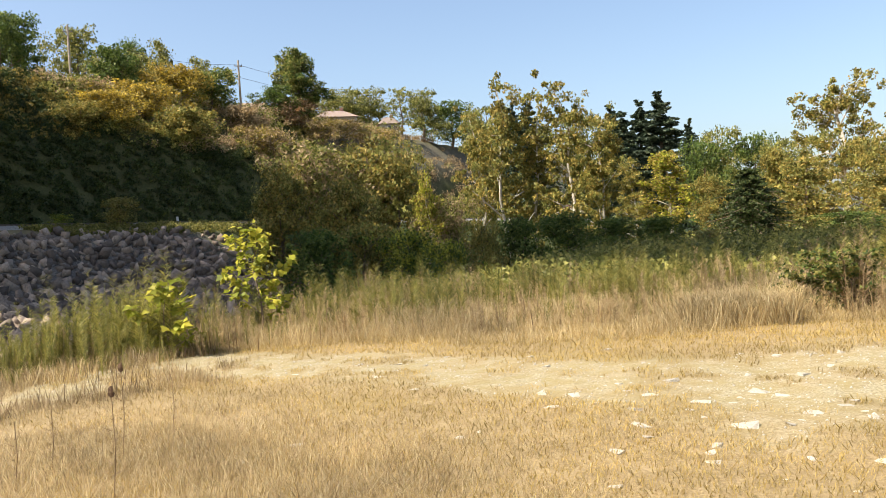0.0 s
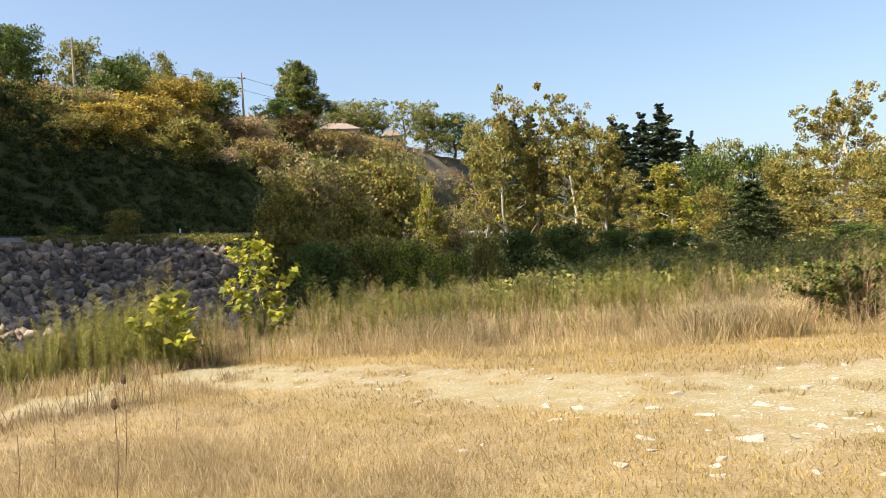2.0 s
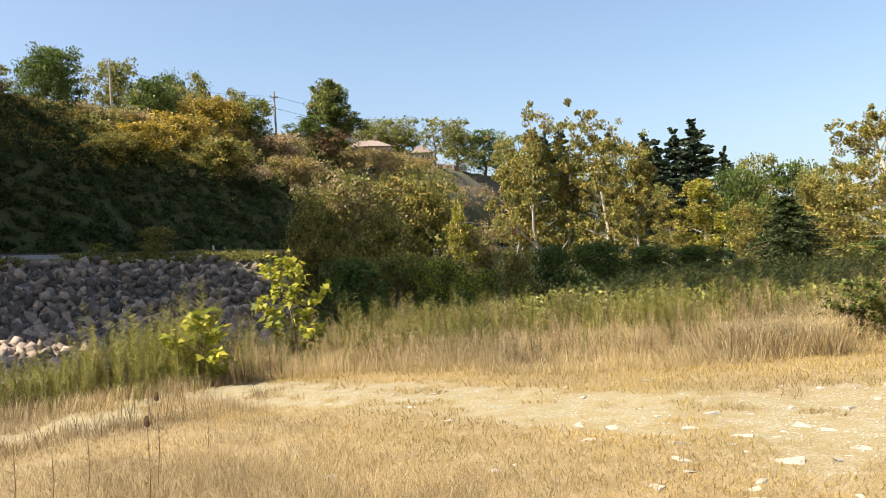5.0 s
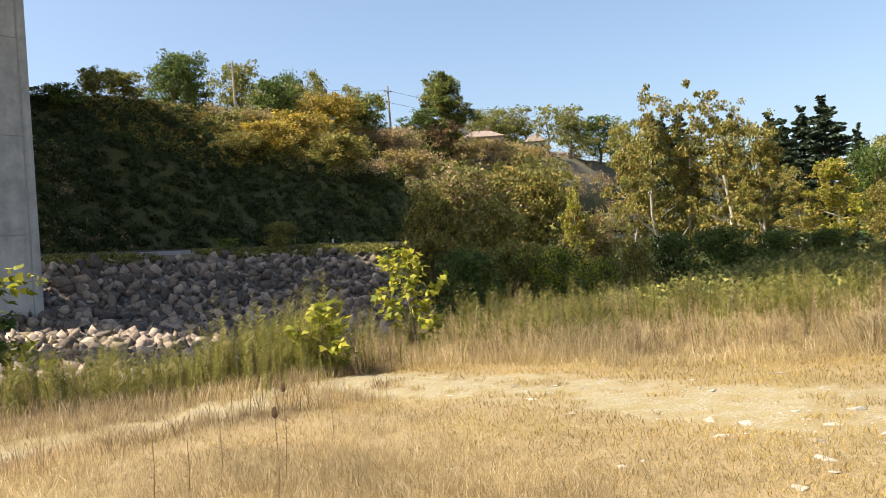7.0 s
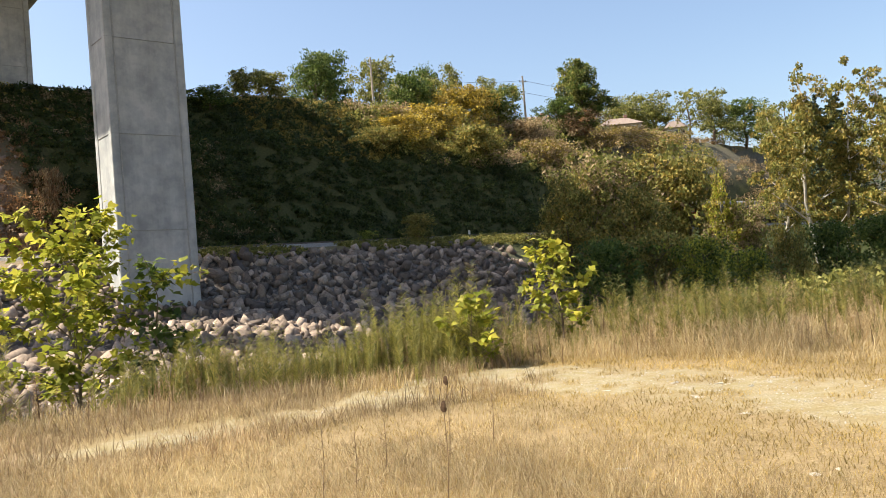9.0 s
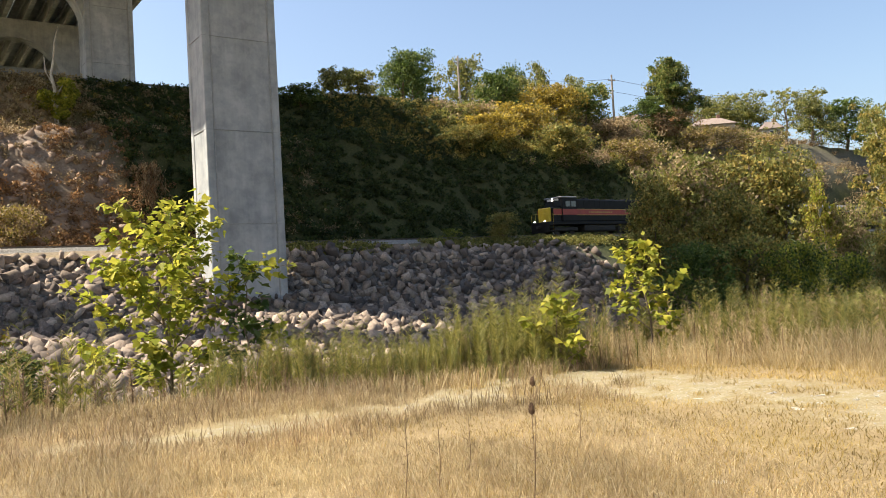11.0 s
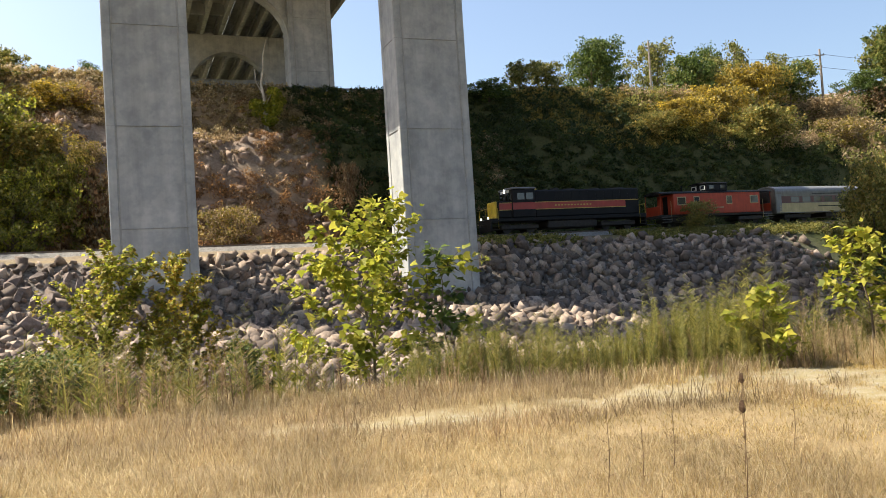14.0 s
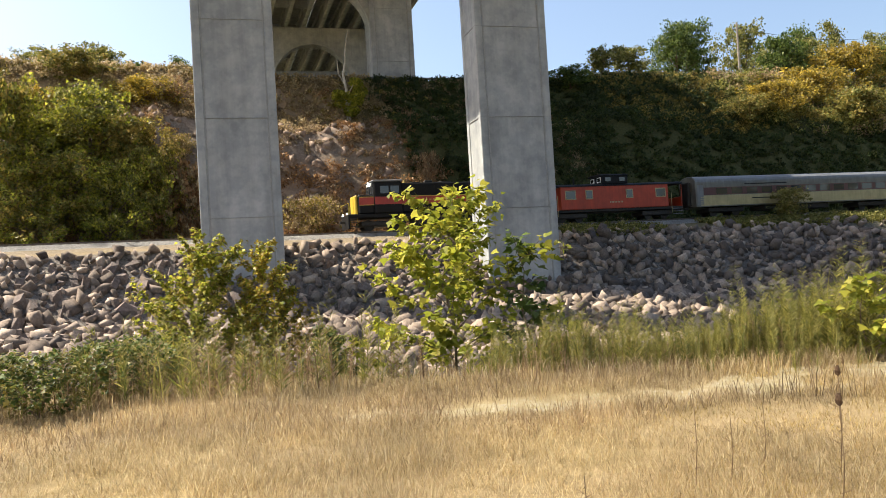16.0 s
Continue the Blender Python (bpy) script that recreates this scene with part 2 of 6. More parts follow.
def ground(x, y):
    x, y = np.asarray(x, float), np.asarray(y, float)
    q, n = x * UX + y * UY, x * NX + y * NY
    m = n - rail_n(q)
    z = 0.12 * fbm(x * 0.12, y * 0.12) + 0.05 * fbm(x * 0.9, y * 0.9, 3) * ease(1.5, 4, np.hypot(x, y))
    edge = bank_n(q) + 1.2 * fbm(q * 0.15, q * 0 + 3.0)
    z = z - 3.0 * ease(edge + 0.3, edge + 8, n)
    z = z + 2.4 * np.clip((m + 33) / 18.5, 0, 1) + 5.1 * np.clip((m + 14.5) / 7.5, 0, 1) + 0.8 * np.clip((m + 7) / 4.5, 0, 1)
    rough = ease(7, 11, m) * (1 - ease(24, 29, m))
    up = np.clip((m - 7.5) / 22.5, 0, 1)
    cut = 0.55 * ease(0, 0.55, up) + 0.17 * up + 0.28 * ease(0.62, 1, up)
    z = z + (CREST_Z - BENCH_Z) * cut + rough * (2.2 * fbm(q * 0.09, m * 0.09 + 5) + 1.1 * fbm(q * 0.4, m * 0.4, 3) + 0.5 * fbm(q * 1.3, m * 1.3, 3))
    z = z - 0.75 * ease(18, 26, q) * (1 - ease(64, 72, q)) * ease(20, 28, m)
    z = z + 0.04 * np.clip(m - 30, 0, 160) + ease(32, 66, m) * 1.5 * fbm(q * 0.03, m * 0.03)
    return z


def spot(q, m):
    """The place at q metres along the track and m metres beyond it."""
    n = rail_n(q) + m
    return float(q * UX + n * NX), float(q * UY + n * NY)


def ground_at(x, y):
    return float(ground(np.array([x]), np.array([y]))[0])

# ---- the ground: one sheet out to the horizon ----
BARE = ((-6.5, 8.0, 0.45), (-4.2, 9.8, 0.6), (-0.7, 12.6, 1.1), (2.2, 9.7, 1.2), (4.6, 7.3, 1.6), (8.5, 6.6, 2.2))  # x, y, half width


def gravel_share(x, y):
    """Where the field lies bare: a pale worn track that bends past and spreads out over stony ground."""
    near = np.full(np.shape(x), 9.0)
    for (ax, ay, aw), (bx, by, bw) in zip(BARE, BARE[1:]):
        u = np.clip(((x - ax) * (bx - ax) + (y - ay) * (by - ay)) / ((bx - ax) ** 2 + (by - ay) ** 2), 0, 1)
        near = np.minimum(near, np.hypot(x - ax - u * (bx - ax), y - ay - u * (by - ay)) / (aw + u * (bw - aw)))
    near = near + 0.5 * fbm(x * 0.5, y * 0.5) + 0.5 * fbm(x * 1.7, y * 1.7, 3)
    stony = 0.55 * ease(2.2, 4.0, x) * (1 - ease(8.5, 10, y)) * ease(0.05, 0.3, fbm(x * 1.1 + 4, y * 1.1, 4))
    return np.clip(np.maximum(1 - ease(0.55, 1.25, near), stony), 0, 1) * np.clip(0.8 + 1.4 * fbm(x * 2.2, y * 2.2, 4), 0.3, 1)


def build_ground():
    rings = np.concatenate([np.arange(0.5, 22, 0.3), np.arange(22, 60, 0.9), np.arange(60, 125, 0.65), np.arange(125, 420, 7), np.geomspace(420, 4500, 22)])
    turns = np.radians(np.concatenate([np.arange(-70, 85, 0.5), np.arange(85, 290, 4.0)]))
    r, a = np.meshgrid(rings, turns, indexing="ij")
    x, y = -np.sin(a) * r, np.cos(a) * r
    z = ground(x, y)
    rows, cols = r.shape
    index = np.arange(rows * cols).reshape(rows, cols)
    nxt = np.roll(index, -1, axis=1)
    faces = np.stack([index[:-1], index[1:], nxt[1:], nxt[:-1]], -1).reshape(-1, 4)[:, ::-1]
    verts = np.stack([x, y, z], -1).reshape(-1, 3)
    middle = len(verts)
    verts = np.vstack([verts, [[0, 0, ground_at(0, 0)]]])
    faces = faces.tolist() + [(middle, int(k), int(nxt[0, i])) for i, k in enumerate(index[0])]
    data = mesh_of("ground", verts, faces, smooth=True)
    x, y = verts[:, 0], verts[:, 1]
    q, n = x * UX + y * UY, x * NX + y * NY
    m = n - rail_n(q)
    slope = ease(7, 9, m) * (1 - ease(28, 32, m))
    # pale soil stops where the deck's shade begins; darker green deepens that shade
    bare = ease(-38, -30, q) * (1 - ease(29, 37, q + 4 * fbm(q * 0.2, m * 0.2)))
    masks = {
        "gravel": gravel_share(x, y),
        "soil": np.clip(slope * (1 - ease(23, 25, m)) * bare * (0.8 + 1.2 * fbm(q * 0.2, m * 0.2)) + 0.6 * slope * np.clip(0.2 + 2 * fbm(q * 0.1, m * 0.15), 0, 1), 0, 1),
        "green": np.clip(ease(-2, 3, n - bank_n(q)) * (1 - ease(-36, -31, m)) + slope * (1 - bare) * 0.9 + 0.6 * ease(26, 36, m) + ease(40, 70, q) * ease(-50, -20, m) * (1 - ease(5, 9, m)), 0, 1),
        "stone": 0.75 * bare * ease(12, 14, m) * (1 - ease(18, 21, m)) * np.clip(0.6 + 1.5 * fbm(q * 0.3, m * 0.3), 0, 1) + 0.6 * ease(135, 150, q) * ease(14, 18, m) * (1 - ease(27, 30, m)) + ease(-33, -31, m) * (1 - ease(-7, -5, m)) * (1 - ease(66, 78, q)) + 0.55 * ease(-6, -4, m) * (1 - ease(4, 7, m)) * (1 - ease(28, 40, q)),
    }
    for name, values in masks.items():
        data.attributes.new(name, "FLOAT", "POINT").data.foreach_set("value", np.clip(values, 0, 1).astype(np.float32))
    tagged(part("ground", data, GROUND), "dry straw-coloured meadow, pale gravel and a steep brown hillside", "ground", kind="structure")


build_ground()

# ---- the road bridge high over the railway: two-column piers, arches, girders ----
AXIS = 48.0
BRIDGE = pose(0, 0, 0, 0, 0, AXIS)  # local x to the right of the road, y along it


def pier(name, y, spans, z0s, z1, label):
    top = thing(name, label=label, category="bridge pier", group="bridge piers")
    top.matrix_basis = BRIDGE @ Matrix.Translation((0, y, 0))
    (left0, inner0), (inner1, right1), depth = *spans, 3.6
    for k, (x0, x1) in enumerate(((left0, inner0), (inner1, right1))):
        z0 = z0s[k]
        shaft = bmesh.new()
        box(shaft, x0 + 0.06, x1 - 0.06, 0.06, depth - 0.06, z0, z1)
        column_part = part("column", shaft, CONCRETE, top)
        # corner borders; darker strips beside them paint in the shade of a recess
        for cx, cy in ((x0, 0), (x1 - 0.62, 0), (x0, depth - 0.62), (x1 - 0.62, depth - 0.62)):
            part("corner_pilaster", boxed(cx, cx + 0.62, cy, cy + 0.62, z0, z1, 0.05), CONCRETE, column_part)
        for cx in (x0 + 0.63, x1 - 0.73):
            part("groove", boxed(cx, cx + 0.1, 0.035, 0.07, z0, z1), CONCRETE_JOINT, column_part)
        for h in np.arange(6.6, z1, 7.2) if z0 < 5 else (30.0, 37.0):
            part("joint", boxed(x0 - 0.006, x1 + 0.006, -0.006, depth + 0.006, h, h + 0.035, 0.01), CONCRETE_JOINT, column_part)
    # arched cross wall between the columns at the top
    mid, half, crown = (inner0 + inner1) / 2, (inner1 - inner0) / 2, z1 - 1.6
    bm = bmesh.new()
    steps = 28
    ring = []
    for s in range(steps + 1):
        a = math.pi * s / steps
        xa, za = mid - half * math.cos(a), crown - half * 0.8 + half * 0.8 * math.sin(a)
        ring.append([bm.verts.new((xa, yy, zz)) for yy in (0.5, depth - 0.5) for zz in (za, z1)])
    for a, b in zip(ring, ring[1:]):
        for i, j in ((0, 1), (1, 3), (3, 2), (2, 0)):
            bm.faces.new((a[i], a[j], b[j], b[i]))
    bmesh.ops.recalc_face_normals(bm, faces=bm.faces)
    part("arch", bm, CONCRETE, top)
    return top


SOFFIT = 42.6
near_pier = pier("bridge_pier", 61.0, ((-0.5, 5.25), (20.85, 26.85)), (-1.5, -2.5), SOFFIT, "grey concrete bridge pier with two tall panelled columns on riprap")
far_pier = pier("bridge_pier", 105.0, ((-0.25, 5.55), (21.6, 27.3)), (21.0, 21.0), SOFFIT, "concrete bridge pier with arched cross wall on the hill crest")


def abutment(y):
    """The end wall under the deck, with one lower arch through it."""
    top = thing("bridge_abutment", label="concrete bridge end wall with a round arch through it", category="bridge abutment")
    top.matrix_basis = BRIDGE @ Matrix.Translation((0, y, 0))
    mid, half, spring, crown = 17.4, 6.4, 33.2, 39.9
    bm = bmesh.new()
    ring = []
    for s in range(25):
        a = math.pi * s / 24
        xa, za = mid - half * math.cos(a), spring + (crown - spring) * math.sin(a)
        ring.append([bm.verts.new((xa, yy, zz)) for yy in (0, 2.0) for zz in (za, SOFFIT)])
    for a, b in zip(ring, ring[1:]):
        for i, j in ((0, 1), (1, 3), (3, 2), (2, 0)):
            bm.faces.new((a[i], a[j], b[j], b[i]))
    bmesh.ops.recalc_face_normals(bm, faces=bm.faces)
    wall = part("arch_wall", bm, CONCRETE, top)
    for x0, x1 in ((-1.0, mid - half), (mid + half, 29.0)):
        part("side_wall", boxed(x0, x1, 0, 2.0, 24, SOFFIT, 0.04), CONCRETE, top)
    bm = bmesh.new()
    ring = []
    for s in range(25):
        a = math.pi * s / 24
        ring.append([bm.verts.new((mid - (half + o) * math.cos(a), yy, spring + (crown - spring + o) * math.sin(a))) for yy in (-0.12, 0.1) for o in (0.02, 0.6)])
    for a, b in zip(ring, ring[1:]):
        for i, j in ((0, 1), (1, 3), (3, 2), (2, 0)):
            bm.faces.new((a[i], a[j], b[j], b[i]))
    bmesh.ops.recalc_face_normals(bm, faces=bm.faces)
    part("arch_ring", bm, CONCRETE, wall)
    part("bearing_ledge", boxed(-1.0, 29.0, 13.0, 17.0, 24, 38.9, 0.05), CONCRETE, top)


abutment(132.0)


def deck():
    top = thing("bridge_deck", label="concrete highway deck on long girders, high above the valley", category="bridge deck")
    top.matrix_basis = BRIDGE
    y0, y1 = -150.0, 230.0
    for xa, xb in ((-0.9, 17.54), (17.64, 29.6)):  # two carriageways with a slit of daylight between them
        part("slab", boxed(xa, xb, y0, y1, SOFFIT + 2.35, SOFFIT + 2.75, 0.03), CONCRETE, top)
    for k in range(10):
        x = 17.59 + 2.75 * (k - 5.5)
        bm = bmesh.new()
        box(bm, x - 0.3, x + 0.3, y0, y1, SOFFIT + 0.02, SOFFIT + 0.35, 0.03)
        box(bm, x - 0.13, x + 0.13, y0, y1, SOFFIT + 0.3, SOFFIT + 2.2)
        box(bm, x - 0.45, x + 0.45, y0, y1, SOFFIT + 2.05, SOFFIT + 2.36, 0.03)
        part("girder", bm, CONCRETE, top)
    for yy in np.arange(y0 + 8, y1, 14.0):
        part("cross_beam", boxed(1.4, 17.0, yy, yy + 0.35, SOFFIT + 0.5, SOFFIT + 2.3), CONCRETE, top)
    # added slab and edge above the view, only to cast shade on the hillside
    part("ramp_slab", boxed(33.0, 48.0, 90.0, 114.0, SOFFIT + 2.2, SOFFIT + 2.75, 0.03), CONCRETE, top)
    part("ramp_parapet", boxed(47.65, 48.0, 90.0, 114.0, SOFFIT + 2.75, SOFFIT + 3.7, 0.04), CONCRETE, top)
    # the widening starts at 70, out of view, to shade the riprap's far end
    part("widened_slab", boxed(29.6, 33.0, 70.0, y1, SOFFIT + 2.35, SOFFIT + 2.75, 0.03), CONCRETE, top)
    part("outer_girder", boxed(31.4, 32.0, 70.0, y1, SOFFIT + 0.4, SOFFIT + 2.36, 0.03), CONCRETE, top)
    for x, ya, yb in ((-0.9, y0, y1), (29.25, y0, 70.0), (32.65, 118.0, y1)):
        part("parapet", boxed(x, x + 0.35, ya, yb, SOFFIT + 2.75, SOFFIT + 3.7, 0.04), CONCRETE, top)


deck()

# ---- the railway ----
STEEL = painted("worn_rail_steel", (0.20, 0.17, 0.15), 0.4, 0.3, 0.6, 0.6)
TIE = speckled("creosoted_wood", (0.05, 0.035, 0.025), (0.13, 0.09, 0.06), 3.0, 0.95)
BALLAST = speckled("grey_ballast_stone", (0.16, 0.15, 0.14), (0.42, 0.40, 0.36), 9.0, 0.95, 1.0, 0.06, vary=False)
BLACK = painted("black_paint", (0.012, 0.012, 0.013), 0.55, 0.3, 0.2)
RED = painted("red_stripe_paint", (0.42, 0.045, 0.03), 0.42)
YELLOW = painted("yellow_paint", (0.72, 0.52, 0.05), 0.42)
GOLD = painted("gold_line_paint", (0.60, 0.42, 0.08), 0.45)
ORANGE = painted("orange_red_paint", (0.55, 0.065, 0.02), 0.5, 0.3)
SILVER = painted("stainless_fluted_side", (0.22, 0.21, 0.18), 0.45, 0.3, 0.4, 0.3)
CREAM = painted("cream_paint", (0.58, 0.48, 0.24), 0.45)
MAROON = painted("maroon_window_band", (0.11, 0.032, 0.028), 0.4)
DARK_STEEL = speckled("dark_greasy_steel", (0.02, 0.018, 0.016), (0.06, 0.055, 0.05), 5.0, 0.7)
WHITE = painted("white_window_frame_paint", (0.75, 0.75, 0.72), 0.5)
GREY_ROOF = painted("grey_roof_paint", (0.23, 0.235, 0.24), 0.5)


def glass_material(name, colour=(0.03, 0.035, 0.04)):
    n = Nodes(name)
    n.done(colour, 0.06, gloss=0.8)
    return n.mat


GLASS = glass_material("dark_window_glass")


def lamp_material():
    n = Nodes("lit_headlight")
    n.done((0.9, 0.9, 0.85), 0.3)
    n.shader.inputs["Emission Color"].default_value = (1.0, 0.95, 0.85, 1)
    n.shader.inputs["Emission Strength"].default_value = 3.0
    return n.mat


LIT = lamp_material()


def rail_point(q, off=0.0, z=0.0):
    """A place along the track, off metres across it, z above its rails."""
    x, y = spot(q, off)
    return Vector((x, y, RAIL_Z + z))


def sweep(name, outline, q0, q1, step):
    """A strip of constant section along the track; outline: (across, up) from the rail's top."""
    qs = np.arange(q0, q1 + 0.01, step)
    verts, faces, k = [], [], len(outline)
    for q in qs:
        verts += [tuple(rail_point(q, o, z)) for o, z in outline]
    for i in range(len(qs) - 1):
        for j in range(k):
            a, b = i * k + j, i * k + (j + 1) % k
            faces.append((a, b, b + k, a + k))
    faces += [tuple(range(k)), tuple(reversed(range(len(verts) - k, len(verts))))]
    data = mesh_of(name, verts, faces)
    bm = bmesh.new()
    bm.from_mesh(data)
    bmesh.ops.recalc_face_normals(bm, faces=bm.faces)
    bm.to_mesh(data)
    bm.free()
    return data


def railway():
    top = thing("railway_track", label="single railway track on grey ballast along the hillside", category="railway track", kind="structure")
    part("ballast", sweep("ballast", [(-2.6, -0.75), (-1.55, -0.2), (1.55, -0.2), (2.6, -0.75)], -110, 220, 3.0), BALLAST, top)
    for side in (-0.75, 0.75):
        part("rail", sweep("rail", [(side - 0.07, -0.17), (side - 0.07, -0.14), (side - 0.02, -0.12), (side - 0.035, 0.0), (side + 0.035, 0.0), (side + 0.02, -0.12), (side + 0.07, -0.14), (side + 0.07, -0.17)], -110, 220, 3.0), STEEL, top)
    tie = boxed(-0.11, 0.11, -1.3, 1.3, -0.09, 0.09, 0.01)
    data = bpy.data.meshes.new("tie")
    tie.to_mesh(data)
    tie.free()
    data.materials.append(TIE)
    for q in np.arange(-40, 120, 0.62):
        ob = new("railway_tie", data)
        ob.parent = top
        p = rail_point(q, 0, -0.235)
        ahead = rail_point(q + 0.5) - rail_point(q - 0.5)
        ob.matrix_basis = Matrix.Translation(p) @ pose(0, 0, 0, 0, 0, math.degrees(math.atan2(ahead.y, ahead.x)) + random.uniform(-1, 1))


railway()


# Rolling stock is built with x ahead, y to its left, z up from the rail, and its middle at the origin.
def bogie(parent, x, wheelbase, radius, axles=2):
    frame_part = part("bogie", boxed(x - wheelbase * 0.5 - 0.75, x + wheelbase * 0.5 + 0.75, -1.15, 1.15, 0.42, 0.85, 0.06), DARK_STEEL, parent)
    for k in range(axles):
        xx = x - wheelbase / 2 + wheelbase * k / (axles - 1)
        for side in (-0.75, 0.75):
            bm = bmesh.new()
            rod(bm, (0, -0.06, 0), (0, 0.06, 0), radius, radius, 20)
            rod(bm, (0, -0.1, 0), (0, 0.1, 0), radius * 0.3, radius * 0.3, 10)
            wheel = part("wheel", bm, DARK_STEEL, parent)
            wheel.matrix_basis = pose(xx, side, radius)
    return frame_part


def rounded_body(length, width, z0, z1, crown, steps=8):
    """A carriage body: upright sides and a rounded roof."""
    bm = bmesh.new()
    outline = [(-width / 2, z0), (-width / 2, z1)]
    outline += [(-width / 2 * math.cos(math.pi * k / steps), z1 + crown * math.sin(math.pi * k / steps)) for k in range(1, steps)]
    outline += [(width / 2, z1), (width / 2, z0)]
    ends = [[bm.verts.new((x, y, z)) for y, z in outline] for x in (-length / 2, length / 2)]
    for i in range(len(outline)):
        j = (i + 1) % len(outline)
        bm.faces.new((ends[0][i], ends[0][j], ends[1][j], ends[1][i]))
    bm.faces.new(ends[0]), bm.faces.new(ends[1][::-1])
    bmesh.ops.recalc_face_normals(bm, faces=bm.faces)
    return bm


def railing(parent, points, r=0.022, material=None):
    bm = bmesh.new()
    for a, b in zip(points, points[1:]):
        rod(bm, a, b, r, r, 6)
    return part("handrail", bm, material or YELLOW, parent)


def locomotive():
    top = thing("diesel_locomotive", label="black diesel locomotive with red stripe and yellow nose", category="locomotive")
    half = 8.8
    part("underframe", boxed(-half, half, -1.5, 1.5, 1.15, 1.5, 0.04), BLACK, top)
    part("fuel_tank", boxed(-3.0, 2.6, -1.35, 1.35, 0.35, 1.15, 0.12), DARK_STEEL, top)
    # long hood, its doors and roof gear
    hood = part("long_hood", boxed(-8.2, 3.9, -1.3, 1.3, 1.5, 4.2, 0.12), BLACK, top)
    for side in (-1, 1):
        for x in np.arange(-7.8, 3.4, 0.95):
            part("hood_door", boxed(x, x + 0.88, min(side * 1.3, side * 1.325), max(side * 1.3, side * 1.325), 3.25, 4.0, 0.01), BLACK, hood)
        y0, y1 = (1.328, 1.345) if side > 0 else (-1.345, -1.328)
        part("red_stripe", boxed(-6.5, 7.8, y0 + side * 0.0, y1, 2.3, 2.98), RED, top, "red side stripe edged in gold")
        z0, z1 = (1.346, 1.352) if side > 0 else (-1.352, -1.346)
        part("gold_line", boxed(-8.1, 7.8, z0, z1, 2.96, 3.02), GOLD, top)
        part("gold_line", boxed(-6.5, 7.8, z0, z1, 2.26, 2.32), GOLD, top)
        for k, x in enumerate((5.0, 4.78, 4.56, 4.34)):
            part("number_bar", boxed(x - 0.06, x + 0.06, z0, z1, 2.48, 2.8), GOLD, top)
        for k in range(12):
            x = 1.6 - k * 0.36
            part("lettering_bar", boxed(x - 0.1, x + 0.1, z0, z1, 2.58, 2.7), GOLD, top)
    for x, w in ((-6.2, 1.7), (-3.6, 1.2), (-0.6, 1.4), (2.2, 0.9)):
        part("roof_fan", rod(bmesh.new(), (x, 0, 4.18), (x, 0, 4.36), w / 2, w / 2 * 0.95, 18), DARK_STEEL, top)
    part("exhaust_stack", boxed(0.6, 1.3, -0.3, 0.3, 4.18, 4.5, 0.04), DARK_STEEL, top)
    # cab
    cab = part("cab", boxed(3.9, 6.45, -1.5, 1.5, 1.5, 4.35, 0.1), BLACK, top)
    part("cab_roof", boxed(3.75, 6.6, -1.52, 1.52, 4.3, 4.5, 0.12), GREY_ROOF, cab)
    for side in (-1, 1):
        for x0, x1 in ((4.15, 4.95), (5.1, 5.9)):
            y0, y1 = sorted((side * 1.505, side * 1.53))
            window = part("cab_window", boxed(x0, x1, y0, y1, 3.25, 3.95, 0.02), GLASS, cab)
            part("frame", boxed(x0 - 0.06, x1 + 0.06, *sorted((side * 1.501, side * 1.512)), 3.19, 4.01), BLACK, window)
    for y0, y1 in ((-1.25, -0.15), (0.15, 1.25)):
        part("windscreen", boxed(6.46, 6.49, y0, y1, 3.3, 3.95, 0.02), GLASS, cab)
    # nose
    nose = part("nose", boxed(6.4, 7.85, -1.3, 1.3, 1.5, 3.2, 0.12), BLACK, top)
    part("nose_front", boxed(7.83, 8.1, -1.0, 1.0, 1.5, 3.2, 0.08), YELLOW, nose, "yellow nose front")
    for side in (-1, 1):
        part("cab_stripe", boxed(3.95, 6.42, *sorted((side * 1.498, side * 1.512)), 2.3, 2.98), RED, cab)
    part("nose_door", boxed(8.09, 8.13, -0.35, 0.35, 1.6, 3.0, 0.02), YELLOW, nose)
    part("number_board", boxed(6.45, 6.55, -0.95, -0.35, 4.05, 4.3, 0.02), WHITE, cab)
    part("number_board", boxed(6.45, 6.55, 0.35, 0.95, 4.05, 4.3, 0.02), WHITE, cab)
    for z in (4.12, 4.34):
        part("headlight", rod(bmesh.new(), (6.5, 0, z), (6.6, 0, z), 0.085, 0.085, 14), LIT, top)
    for y in (-0.85, 0.85):
        part("ditch_light", rod(bmesh.new(), (half, y, 1.6), (half + 0.12, y, 1.6), 0.08, 0.08, 14), LIT, top)
    # ends: pilots, steps, couplers, rails
    for e in (-1, 1):
        part("pilot", boxed(*sorted((e * (half - 0.1), e * (half + 0.08))), -1.45, 1.45, 0.25, 1.5, 0.05), BLACK, top)
        part("coupler", boxed(*sorted((e * half, e * (half + 0.55))), -0.16, 0.16, 0.78, 1.02, 0.05), DARK_STEEL, top)
        for side in (-1, 1):
            for z in (0.4, 0.75, 1.1):
                part("step", boxed(*sorted((e * (half - 0.75), e * (half - 0.15))), *sorted((side * 1.25, side * 1.55)), z, z + 0.05), DARK_STEEL, top)
        railing(top, [(e * (half - 0.02), -1.4, 1.5), (e * (half - 0.02), -1.4, 2.5), (e * (half - 0.02), 1.4, 2.5), (e * (half - 0.02), 1.4, 1.5)])
        for side in (-1, 1):
            railing(top, [(e * (half - 0.75), side * 1.48, 0.5), (e * (half - 0.75), side * 1.48, 2.5)])
